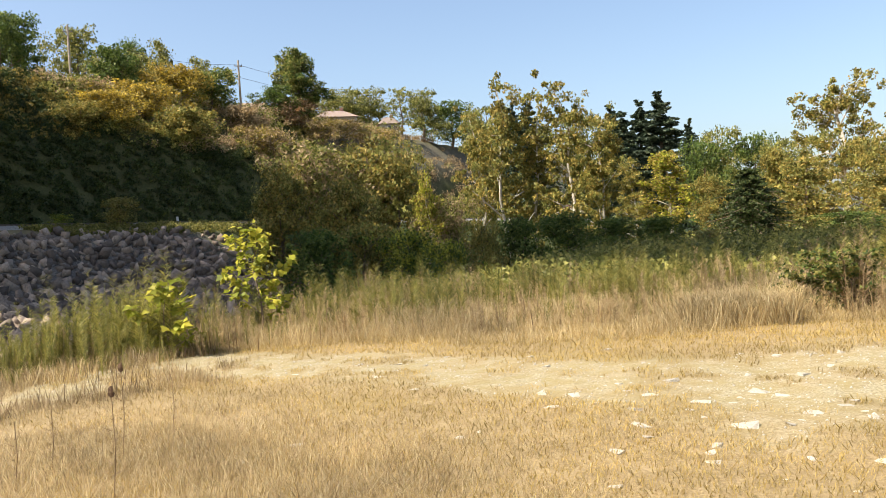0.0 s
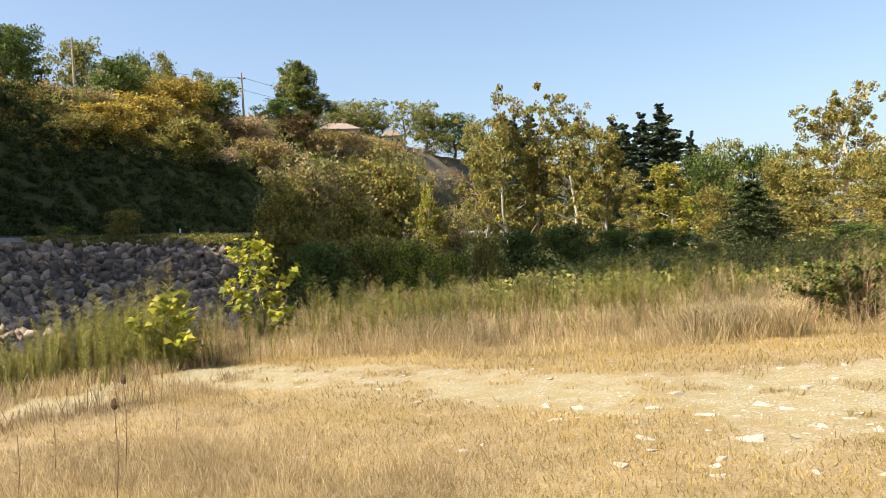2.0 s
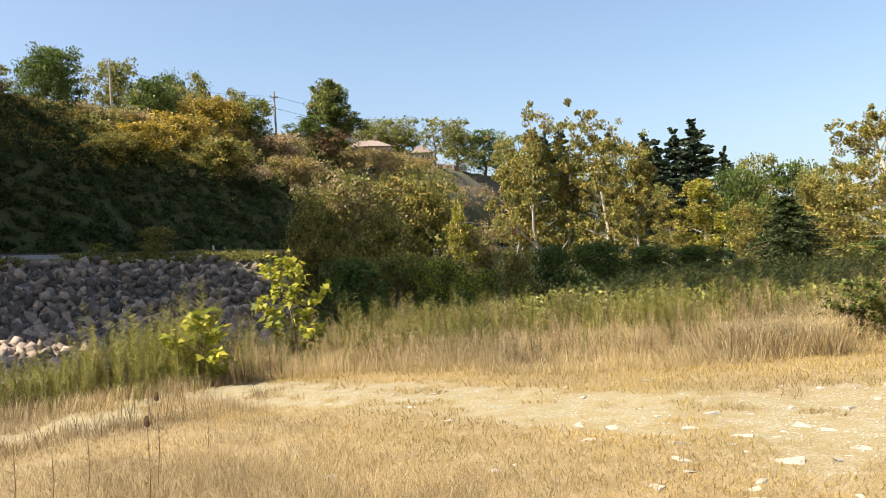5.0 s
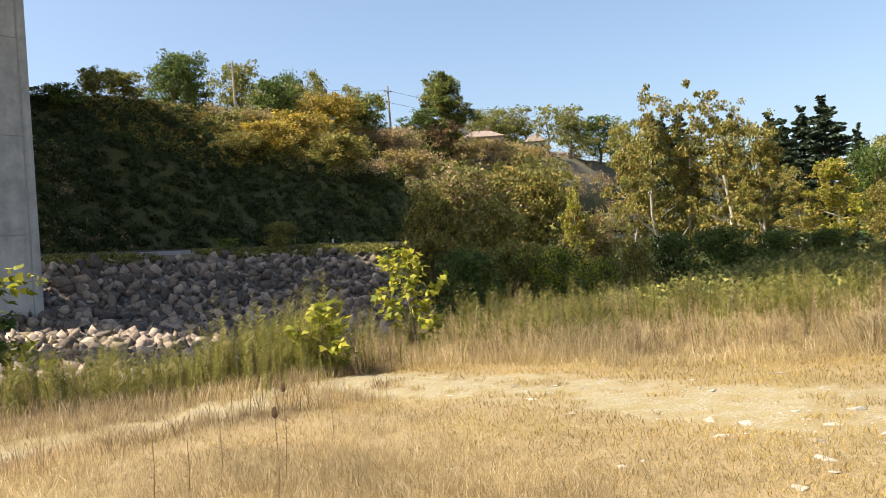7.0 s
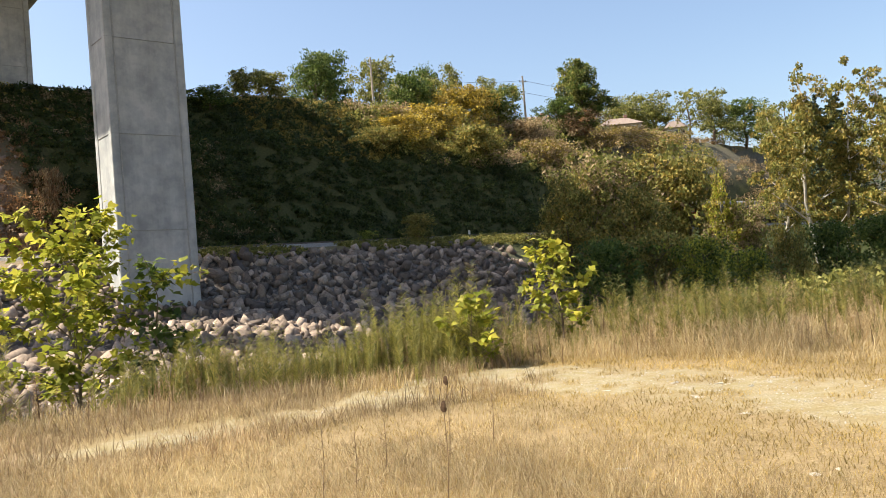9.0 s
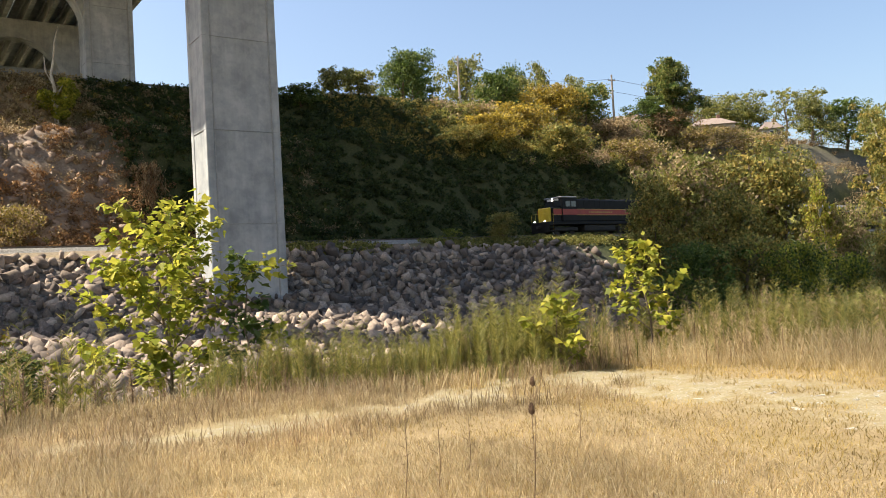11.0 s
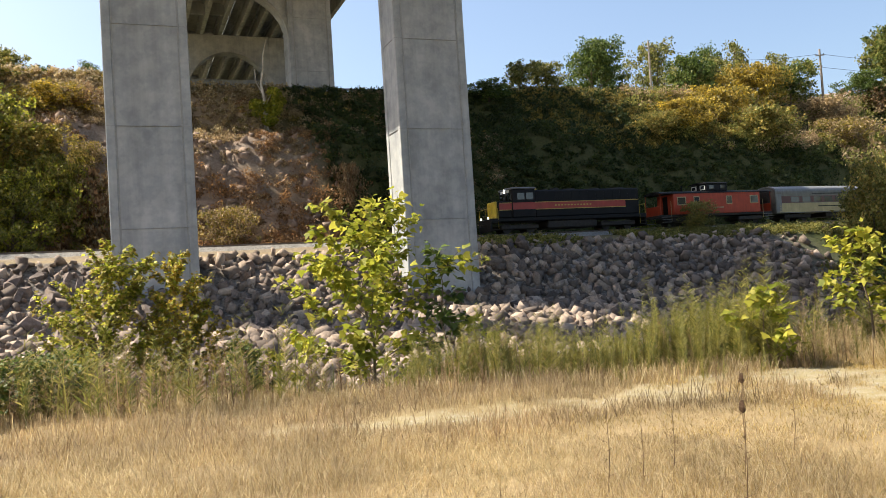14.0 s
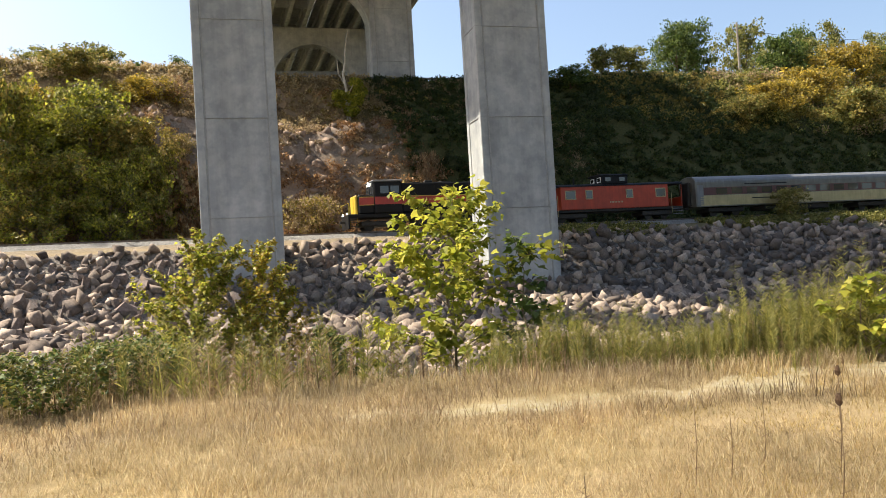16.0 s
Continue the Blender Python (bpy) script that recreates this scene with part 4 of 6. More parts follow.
STANDS = [  # kind, x, y, height, width
    ("crest_oak", -38.3, 144.7, 14.8, 9.8),
    ("crest_oak", -32, 161.6, 16.8, 10.7),
    ("willow", -22.4, 148, 9.2, 12.3),
    ("crest_oak", -24.2, 173, 17, 8.4),
    ("crest_oak", -18.8, 168.7, 16.3, 8.2),
    ("crest_oak", -12.4, 184.3, 16.3, 8.2),
    ("tall_oak", 7.3, 164.6, 15.9, 11.9),
    ("crest_oak", 2.4, 159.7, 6.6, 7.7),
    ("crest_oak", 21.6, 213.7, 14.8, 13.3),
    ("crest_oak", 28.7, 222.9, 16.5, 13.9),
    ("tall_thin", 33, 197.1, 13.4, 9.6),
    ("crest_oak", 41.1, 210.8, 14.2, 11.8),
    ("crest_oak", 50.3, 219.1, 13, 13.9),
    ("crest_oak", 15, 204.2, 11.6, 11.2),
    ("spruce", 76.9, 173.6, 30.7, 14.8),
    ("spruce", 74.9, 163.5, 28.4, 14.1),
    ("spruce", 84.7, 175.5, 32.7, 15.2),
    ("spruce", 86.4, 169.1, 33.7, 18.5),
    ("spruce", 89.3, 161.9, 25.9, 9.6),
    ("spruce", 59.3, 180.3, 27.3, 12.4),
    ("spruce", 59.1, 190.9, 28.1, 10.4),
    ("crest_oak", 84.2, 141.7, 20.4, 12.4),
    ("crest_oak", 89.3, 138.6, 18.6, 10.2),
    ("crest_oak", 85.9, 122.9, 15.9, 9.2),
    ("crest_oak", 74.5, 130.1, 16.9, 9.2),
    ("crest_oak", 74.8, 185.3, 28.6, 13.7),
    ("crest_oak", 56, 202.2, 23.7, 12.9),
    ("sycamore", 58.5, 74.8, 17.6, 10.7),
    ("gold_tree", 48.1, 66.3, 7.6, 7.9),
    ("gold_tree", 54.2, 66.7, 9.2, 6.5),
    ("gold_tree", 49, 56.7, 5.8, 6.7),
    ("gold_tree", 56.1, 82.7, 10, 6.8),
    ("poplar", 25.4, 86.1, 25.2, 7.4),
    ("poplar", 31.3, 82.1, 23.2, 7.2),
    ("poplar", 29.4, 87, 21.6, 7.6),
    ("poplar", 33.8, 78.9, 18.5, 6.5),
    ("poplar", 24.8, 94.6, 21.6, 6.7),
    ("birch", 33.2, 63.7, 9.2, 4.2),
    ("gold_tree", 45.8, 79.6, 7.1, 5.7),
    ("poplar", 33.9, 72.3, 10.1, 4.4),
    ("cedar", 35.5, 55.5, 5.8, 7.6),
    ("bank_tree", 4.3, 77.7, 14.6, 10.2),
    ("bank_tree", 9.5, 79.2, 14.9, 9.9),
    ("bank_tree", 1.2, 73.8, 12.2, 7.6),
    ("bank_tree", 12.9, 80.8, 13.9, 7.9),
    ("birch", 13.8, 70.5, 11.8, 2.7),
    ("bank_tree", 5.9, 65.5, 10.9, 7.2),
    ("bank_tree", 15.9, 72.1, 9.6, 5.6),
    ("bank_shrub", 3.3, 55.7, 6.2, 6.1),
    ("bank_shrub", 6.5, 57.4, 6.4, 6),
    ("bank_shrub", 9.3, 55, 5.8, 5),
    ("bank_shrub", 14.7, 55.9, 6.2, 3.6),
    ("bank_shrub", 18, 57.1, 6.2, 5.3),
    ("bank_shrub", 21.7, 57.9, 4.9, 5.5),
    ("bank_shrub", 24, 54.8, 2.8, 4.9),
    ("bank_shrub", 27.7, 55.3, 2.6, 4.7),
    ("bank_shrub", 28.9, 50.1, 1.5, 2.8),
    ("bank_shrub", 38.4, 53.6, 1.8, 5),
    ("bank_shrub", 40.8, 51.8, 2, 5.9),
    ("bank_shrub", 41.4, 48.7, 1.6, 5.3),
    ("bank_shrub", 11, 50.6, 4.9, 3.9),
    ("hill_yellow", -20.4, 116, 4, 9.3),
    ("hill_gold", -10.5, 125.3, 4.9, 10.4),
    ("hill_gold", -17.4, 128.6, 5.3, 11.6),
    ("hill_yellow", -13.2, 141.1, 5.7, 10.7),
    ("hill_gold", -8.2, 147.5, 5.8, 11.2),
    ("hill_gold", -22.6, 112.5, 3, 7.1),
    ("hill_brush", -2.9, 144.7, 5, 10.9),
    ("hill_brush", 6.5, 162.6, 5.1, 12.3),
    ("hill_brush", 0.7, 138.8, 5.4, 10.5),
    ("hill_brush", 15.7, 171.1, 4.6, 13),
    ("hill_brush", 23.4, 177.2, 5.2, 12.3),
    ("hill_brush", 10.5, 161.4, 5.3, 10),
    ("hill_green", -43.3, 103.1, 3, 6.9),
    ("hill_green", -41.3, 110.4, 4.6, 5.7),
    ("hill_green", -39.3, 115.4, 5.1, 6.7),
    ("crest_oak", -37.9, 134.7, 13.2, 9.6),
    ("hill_green", -22.3, 138.1, 8, 8.6),
    ("left_tree", -69.2, 48.2, 10.3, 9.8),
    ("left_tree", -66.1, 50.7, 8.9, 8.5),
    ("left_tree", -72.1, 43.7, 7.8, 8.6),
    ("left_tree", -67.1, 44.2, 8.5, 8.8),
    ("left_tree", -63.7, 50.6, 9.1, 6.1),
    ("left_tree", -64.2, 46.6, 8.2, 7),
    ("left_tree", -71.9, 40.1, 14.7, 10.1),
    ("left_tree", -68.1, 40.6, 7.9, 8.1),
    ("left_tree", -63.2, 52.7, 6.4, 5.1),
    ("left_tree", -72.6, 46.7, 4.2, 7.1),
    ("left_tree", -71.1, 52.4, 1.9, 6.6),
    ("hill_gold", -74.9, 59, 3, 7.2),
    ("hill_gold", -81.4, 55.2, 3, 8.1),
    ("hill_brush", -73.5, 60.7, 3, 5.2),
    ("hill_gold", -78.4, 48.7, 3, 7.6),
    ("hill_brush", -65.6, 56.1, 3, 3.5),
    ("bank_shrub", -14.7, 89, 3.3, 4.3),
    ("bank_shrub", -20.6, 89.9, 1.9, 2.5),
    ("crest_oak", -94.9, 60, 4.7, 6.9),
    ("hill_green", -89.7, 64.2, 4.6, 6),
    ("hill_green", -88.8, 68.8, 3.2, 3.8),
    ("crest_oak", -94.8, 81.9, 7.3, 5.1),
    ("rust_shrub", -61.5, 53.2, 8.4, 4.2),
    ("hill_brush", -53.9, 62.2, 4, 6.2),
    ("hill_brush", -48.4, 75.1, 4.9, 3),
    ("rust_shrub", -59.0, 56.5, 4.6, 4.1),
]
planter = np.random.RandomState(5)
for kind, x, y, height, width in STANDS:
    plant(kind, lambda k, kind=kind: MAKERS[kind](k), x, y, height, width, planter)

# ---- the meadow: dry grass, weeds along the bank ----
def blades(rng, x, y, height, width, lean, bend=0.5):
    """Grass blades as bent, pointed strips; returns verts and faces."""
    count = len(x)
    z = ground(x, y) - 0.02
    turn, face = rng.rand(count) * 2 * math.pi, rng.rand(count) * math.pi
    reach = lean * height * (0.3 + rng.rand(count))
    dx, dy = np.cos(turn) * reach, np.sin(turn) * reach
    wx, wy = np.cos(face) * width * 0.5, np.sin(face) * width * 0.5
    rows = [(x - wx, y - wy, z), (x + wx, y + wy, z)]
    mx, my, mz = x + dx * 0.4, y + dy * 0.4, z + height * 0.62
    rows += [(mx + wx * 0.75, my + wy * 0.75, mz), (mx - wx * 0.75, my - wy * 0.75, mz), (x + dx, y + dy, z + height * (1 - 0.35 * lean))]
    verts = np.stack([np.stack(r, -1) for r in rows], 1).reshape(-1, 3)
    faces = np.arange(count)[:, None, None] * 5 + np.array([[0, 1, 2], [0, 2, 3], [3, 2, 4]])[None]
    return verts, faces.reshape(-1, 3)


def joined(name, pieces, material, label, category, kind="stuff"):
    verts, faces, base = [], [], 0
    for v, f in pieces:
        verts.append(v)
        faces.append(f + base)
        base += len(v)
    ob = part(name, mesh_of(name, np.vstack(verts), np.vstack(faces)), material)
    return tagged(ob, label, category, kind=kind)


def sector(rng, count, near, far, turn0, turn1, power=0.5):
    """Places in a wide fan of the meadow."""
    a = np.radians(turn0 + (turn1 - turn0) * rng.rand(count))
    r = (near ** (1 / power) + rng.rand(count) * (far ** (1 / power) - near ** (1 / power))) ** power
    return -np.sin(a) * r, np.cos(a) * r


def tall_share(x, y):
    """1 where the meadow stands tall, 0 where it is short and stony."""
    return 1 - ease(-0.2, 2.6, x + 0.25 * (y - 6) + 1.2 * fbm(x * 0.4, y * 0.4))


def meadow():
    rng = np.random.RandomState(11)
    # tufts of tall straw
    tx, ty = sector(rng, 16000, 2.2, 17.5, -46, 70, 0.8)
    gravel, tall = gravel_share(tx, ty), tall_share(tx, ty)
    n = tx * NX + ty * NY
    keep = (rng.rand(len(tx)) > 1.25 * gravel) & (n < bank_n(tx * UX + ty * UY) + 3.5)
    tx, ty, tall = tx[keep], ty[keep], tall[keep]
    per = 16
    x = np.repeat(tx, per) + rng.normal(size=len(tx) * per) * 0.09
    y = np.repeat(ty, per) + rng.normal(size=len(tx) * per) * 0.09
    t = np.repeat(tall, per)
    patch = np.clip(0.75 + 0.9 * fbm(x * 0.7, y * 0.7), 0.35, 1.4)
    h = (0.05 + 0.2 * t) * (0.4 + 0.9 * rng.rand(len(x))) * patch
    r = np.hypot(x, y)
    w = 0.0018 + 0.00038 * r
    tone = rng.rand(len(x)) + 0.35 * fbm(x * 0.3, y * 0.3)
    dull = tone < 0.3
    joined("dry_grass", [blades(rng, x[~dull], y[~dull], h[~dull], w[~dull], 0.5 + 1.3 * rng.rand((~dull).sum()))], LEAVES["straw"], "dry golden grass of the meadow", "grass")
    joined("brown_grass", [blades(rng, x[dull], y[dull], h[dull] * 1.15, w[dull] * 0.8, 0.4 + 1.1 * rng.rand(dull.sum()))], LEAVES["stalk"], "brown dead stalks among the dry grass", "grass")
    # low greenish sod at the far side of the stony ground
    gx, gy = sector(rng, 95000, 3.0, 15, -46, 20, 0.75)
    q, n = gx * UX + gy * UY, gx * NX + gy * NY
    keep = (fbm(gx * 0.25, gy * 0.25) + 0.4 * ease(0.0, 2.5, gx) + 0.3 * rng.rand(len(gx)) > 0.12) & (gravel_share(gx, gy) < 0.5)
    gx, gy = gx[keep], gy[keep]
    joined("green_grass", [blades(rng, gx, gy, 0.03 + 0.08 * rng.rand(len(gx)), 0.003 + 0.0004 * np.hypot(gx, gy), 0.6 + 1.0 * rng.rand(len(gx)))], SOD, "short yellow-green grass on the meadow", "grass")


SOD = leaf_material("short_ochre_grass", (0.25, 0.178, 0.055), (0.365, 0.26, 0.085), (0.475, 0.355, 0.13))
meadow()


def weeds(rng, x, y, height, leaf_count, leaf_len, leaf_w, low=0.25, plume=0.0):
    """Upright weeds: a thin stem each, with narrow leaves all the way up and a branching top."""
    verts, faces = blades(rng, x, y, height, 0.012 + 0.0004 * np.hypot(x, y), 0.15)
    count = len(x)
    z = ground(x, y)
    k = leaf_count
    u = low + (1 - low) * rng.rand(count, k)
    turn = rng.rand(count, k) * 2 * math.pi
    size = leaf_len * (0.5 + rng.rand(count, k)) * (1.15 - 0.6 * u) * (height / np.mean(height))[:, None]
    rise = 0.35 + 0.7 * rng.rand(count, k)
    sway = rng.normal(size=(count, 2)) * 0.12
    bx = x[:, None] + sway[:, :1] * u * height[:, None]
    by = y[:, None] + sway[:, 1:] * u * height[:, None]
    bz = z[:, None] + u * height[:, None]
    ax, ay, az = np.cos(turn) * size, np.sin(turn) * size, rise * size
    if plume:
        az = az - plume * size * ease(0.7, 1.0, u)
    sx, sy = -np.sin(turn) * leaf_w * (0.6 + 0.8 * rng.rand(count, k)), np.cos(turn) * leaf_w
    pts = [(bx, by, bz), (bx + ax * 0.45 + sx * 1.6, by + ay * 0.45 + sy * 1.6, bz + az * 0.6), (bx + ax, by + ay, bz + az)]
    lv = np.stack([np.stack(p, -1).reshape(-1, 3) for p in pts], 1).reshape(-1, 3)
    lf = np.arange(count * k * 3).reshape(-1, 3) + len(verts)
    return np.vstack([verts, lv]), np.vstack([faces, lf])


def band(rng, count, turn0, turn1, near, far):
    a, r = np.radians(turn0 + (turn1 - turn0) * rng.rand(count)), near + (far - near) * rng.rand(count)
    return -np.sin(a) * r, np.cos(a) * r


def bank_weeds():
    rng = np.random.RandomState(12)
    # a stand of dry straw before the weeds
    x, y = band(rng, 30000, -46, 5, 12.2, 19)
    edge = 12.0 + 1.5 * (1 - ease(-38, -28, np.degrees(np.arctan2(-x, y)))) + 2.0 * ease(-14, 4, np.degrees(np.arctan2(-x, y))) + 1.6 * fbm(x * 0.3, y * 0.3)
    keep = np.hypot(x, y) > edge
    x, y = x[keep], y[keep]
    joined("tall_straw", [blades(rng, x, y, (0.2 + 0.55 * rng.rand(len(x))) * np.clip(0.8 + 1.0 * fbm(x * 0.8, y * 0.8), 0.3, 1.3), np.full(len(x), 0.007), 0.6 + 1.0 * rng.rand(len(x)))], LEAVES["straw"], "tall pale straw along the weeds", "grass")
    x, y = band(rng, 2600, -36, -29, 13.2, 15.2)
    joined("pale_tussock", [blades(rng, x, y, 0.4 + 0.35 * rng.rand(len(x)), np.full(len(x), 0.012), 0.7)], LEAVES["straw"], "pale leaning tussock of dry grass", "grass")
    # brown and green weeds behind
    x, y = band(rng, 1500, -44, 4, 14.8, 25)
    h = (0.5 + 0.4 * rng.rand(len(x)) ** 1.5) * np.clip(1.05 + 1.8 * fbm(x * 0.45, y * 0.45) + 0.7 * fbm(x * 1.4, y * 1.4), 0.4, 1.9)
    green = fbm(x * 0.35 + 9, y * 0.35) + 0.25 * ease(17, 22, np.hypot(x, y)) > -0.14
    joined("goldenrod", [weeds(rng, x[green], y[green], h[green], 130, 0.075, 0.0048, 0.1, 0.5)], LEAVES["weed"], "green goldenrod weeds along the bank", "weeds")
    joined("brown_weeds", [weeds(rng, x[~green], y[~green], h[~green], 110, 0.06, 0.0045, 0.12)], LEAVES["brown"], "brown seeded weeds along the bank", "weeds")
    x, y = band(rng, 900, -44, 4, 13.6, 22)
    joined("pale_weeds", [weeds(rng, x, y, (0.4 + 0.35 * rng.rand(len(x))) * np.clip(0.95 + 1.2 * fbm(x * 0.6, y * 0.6), 0.4, 1.5), 90, 0.055, 0.004, 0.15)], LEAVES["tan"], "tan seeded weeds along the bank", "weeds")
    # the bank towards the creek
    x, y = band(rng, 1000, 6, 30, 13.4, 18.5)
    n = x * NX + y * NY
    keep = n > bank_n(x * UX + y * UY) - 0.6
    x, y = x[keep], y[keep]
    h = (0.72 + 0.5 * rng.rand(len(x)) ** 3.5) * np.clip(1.0 + 1.1 * fbm(x * 0.6, y * 0.6), 0.5, 1.5)
    joined("bank_goldenrod", [weeds(rng, x, y, h, 170, 0.075, 0.0045, 0.08, 0.5)], LEAVES["weed"], "bright green weeds at the top of the creek bank", "weeds")
    x, y = band(rng, 2100, 3, 70, 12.6, 19)
    n = x * NX + y * NY
    keep = n > bank_n(x * UX + y * UY) - 1.6 + 0.8 * fbm(x * 0.6, y * 0.6)
    x, y = x[keep], y[keep]
    half = rng.rand(len(x)) < 0.5
    joined("creekside_brown_weeds", [weeds(rng, x[half], y[half], (0.3 + 0.5 * rng.rand(half.sum())) * np.clip(1.0 + 1.3 * fbm(x[half] * 0.5, y[half] * 0.5), 0.4, 1.7), 70, 0.055, 0.0045, 0.08)], LEAVES["brown"], "brown weeds on the creek bank", "weeds")
    joined("creekside_weeds", [weeds(rng, x[~half], y[~half], (0.4 + 0.6 * rng.rand((~half).sum())) * np.clip(1.0 + 1.3 * fbm(x[~half] * 0.5, y[~half] * 0.5), 0.4, 1.7), 60, 0.08, 0.0055, 0.08)], LEAVES["weed"], "olive weeds on the creek bank", "weeds")
    x, y = band(rng, 26000, 2, 70, 7.5, 15)
    q, n = x * UX + y * UY, x * NX + y * NY
    keep = (n > bank_n(q) - 4.6 + 1.8 * fbm(x * 0.5, y * 0.5)) & (n < bank_n(q) + 1) & (gravel_share(x, y) < 0.35)
    x, y = x[keep], y[keep]
    h = (0.10 + 0.26 * rng.rand(len(x))) * np.clip(0.9 + 1.2 * fbm(x * 0.9, y * 0.9), 0.4, 1.5)
    dark = rng.rand(len(x)) < 0.22
    joined("dull_bank_grass", [blades(rng, x[~dark], y[~dark], h[~dark], np.full((~dark).sum(), 0.007), 0.3 + 0.9 * rng.rand((~dark).sum()))], LEAVES["stalk"], "dull brown grass before the creek bank", "grass")
    joined("seeded_bank_grass", [blades(rng, x[dark], y[dark], h[dark] * 1.15, np.full(dark.sum(), 0.007), 0.3 + 0.7 * rng.rand(dark.sum()))], LEAVES["brown"], "dark seeded grass before the creek bank", "grass")
    x, y = band(rng, 7000, 6, 70, 12.2, 17)
    n = x * NX + y * NY
    keep = (n > bank_n(x * UX + y * UY) - 1.5) & (n < bank_n(x * UX + y * UY) + 2.5)
    x, y = x[keep], y[keep]
    joined("bank_straw", [blades(rng, x, y, 0.15 + 0.3 * rng.rand(len(x)), np.full(len(x), 0.011), 0.6)], LEAVES["straw"], "dry grass at the top of the bank", "grass")


bank_weeds()


def broad_leaf(rng, at, out, size):
    """One lobed leaf on its stalk: it hangs outwards and shows its face to the sky."""
    d = Vector(out) + Vector(rng.normal(size=3)) * 0.45
    d.z -= 0.35 + 0.3 * rng.rand()
    d.normalize()
    up = Vector((0, 0, 1)) + Vector(rng.normal(size=3)) * 0.45
    e = d.cross(up).normalized()
    fold = e.cross(d)
    s = size * (0.6 + 0.75 * rng.rand())
    outline = ((0, 0.0, 0), (0.3, 0.08, 0.05), (0.56, 0.42, 0.1), (0.28, 0.55, 0.03), (0.0, 1.05, -0.08), (-0.28, 0.55, 0.03), (-0.56, 0.42, 0.1), (-0.3, 0.08, 0.05))
    base = Vector(at) + d * 0.25 * s
    return [tuple(base + s * (u * e + v * d + w * fold)) for u, v, w in outline]


def sapling(name, seed, x, y, height, width, leaf, count, size, label, extra=(), base=0.12, limbs=10, rise=0.9):
    """A young tree: a whip of a stem, rising limbs with twigs, and large leaves set along them."""
    rng = np.random.RandomState(seed)
    top = thing(name, x, y, ground_at(x, y) - 0.1, label=label, category="sapling")
    bm, twigs = bmesh.new(), []
    stem = [Vector((rng.normal() * 0.02 * height * (k > 0), rng.normal() * 0.02 * height * (k > 0), height * 0.97 * k / 6)) for k in range(7)]
    radius = 0.012 + 0.007 * height
    for k, (a, b) in enumerate(zip(stem, stem[1:])):
        rod(bm, a, b, radius * (1 - k / 6.6), radius * (1 - (k + 1) / 6.6), 6)
    twigs.append((stem[5], stem[6], 1.0))
    for k in range(limbs):
        u = base + (0.94 - base) * (k + 0.6 * rng.rand()) / limbs
        i = min(5, int(u * 6))
        a = stem[i].lerp(stem[i + 1], u * 6 - i)
        turn = 2.4 * k + 0.7 * rng.rand()
        span = (u - base) / (1 - base)
        reach = width * 0.5 * (0.7 + 0.45 * rng.rand()) * (1.0 - 0.72 * span ** 1.3) * (0.65 + 0.35 * min(1, span * 4))
        b = a + Vector((math.cos(turn), math.sin(turn), rise * (0.5 + 0.6 * rng.rand()))) * reach
        b.z = min(b.z, height)
        rod(bm, a, b, radius * 0.4 * (1.15 - u), radius * 0.1, 5)
        twigs.append((a, b, 1.0))
        for v in (0.4, 0.62, 0.82):
            c = a.lerp(b, v)
            d = c + Vector((math.cos(turn + rng.choice((-0.9, 0.9))), math.sin(turn + rng.choice((-0.9, 0.9))), 0.15 + 0.6 * rng.rand())) * reach * 0.33
            d.z = min(d.z, height)
            rod(bm, c, d, radius * 0.16, radius * 0.07, 4)
            twigs.append((c, d, 0.7))
    part("stem", bm, BARK, top)
    length = np.array([(b - a).length * w for a, b, w in twigs])
    tones = (leaf, *extra)
    for tone in tones:
        verts = []
        for t in rng.choice(len(twigs), int(count / len(tones)), p=length / length.sum()):
            a, b, _ = twigs[t]
            out = (b - a).normalized()
            side = out.cross(Vector((0, 0, 1))) * rng.choice((-1, 1))
            at = a.lerp(b, 0.25 + 0.78 * rng.rand()) + Vector(rng.normal(size=3)) * size * 0.45
            verts += broad_leaf(rng, at, out * 0.5 + side * 0.8, size)
        verts = np.array(verts)
        part("foliage", mesh_of("foliage", verts, np.arange(len(verts)).reshape(-1, 8)), LEAVES[tone], top)
    return top


sapling("sycamore_sapling", 101, -0.1, 16.7, 2.35, 1.5, "lime", 520, 0.13, "yellow-green sycamore sapling with large leaves on the bank", limbs=13)
sapling("leafy_bush", 102, -1.58, 13.9, 1.32, 1.35, "lime", 300, 0.12, "low yellow-green bush with large leaves on the bank", limbs=9)
sapling("sycamore_sapling", 103, -10.0, 15.9, 6.5, 4.3, "lime", 2300, 0.175, "tall sycamore sapling with large sunlit leaves by the creek", extra=("lime",), base=0.3, limbs=28)
sapling("sycamore_sapling", 104, -8.9, 17.3, 5.7, 1.6, "green", 330, 0.19, "slim green sapling beside the larger one", base=0.3, limbs=12)
sapling("leafy_bush", 105, -15.4, 13.4, 6.0, 3.0, "lime", 8600, 0.088, "yellow-green bush on the creek bank", extra=("lime", "gold"), base=0.25, limbs=46, rise=1.3)
sapling("leafy_bush", 106, -14.2, 14.5, 5.8, 2.6, "lime", 7000, 0.088, "gold-tinged bush on the creek bank", extra=("gold", "yellow"), base=0.25, limbs=42, rise=1.3)
sapling("leafy_bush", 107, -15.0, 8.8, 1.2, 1.3, "green", 500, 0.11, "low green bush on the creek bank", limbs=9)
sapling("yellow_weed", 108, -13.2, 8.6, 0.95, 0.8, "lime", 150, 0.11, "small bright yellow leafy weed", limbs=7)
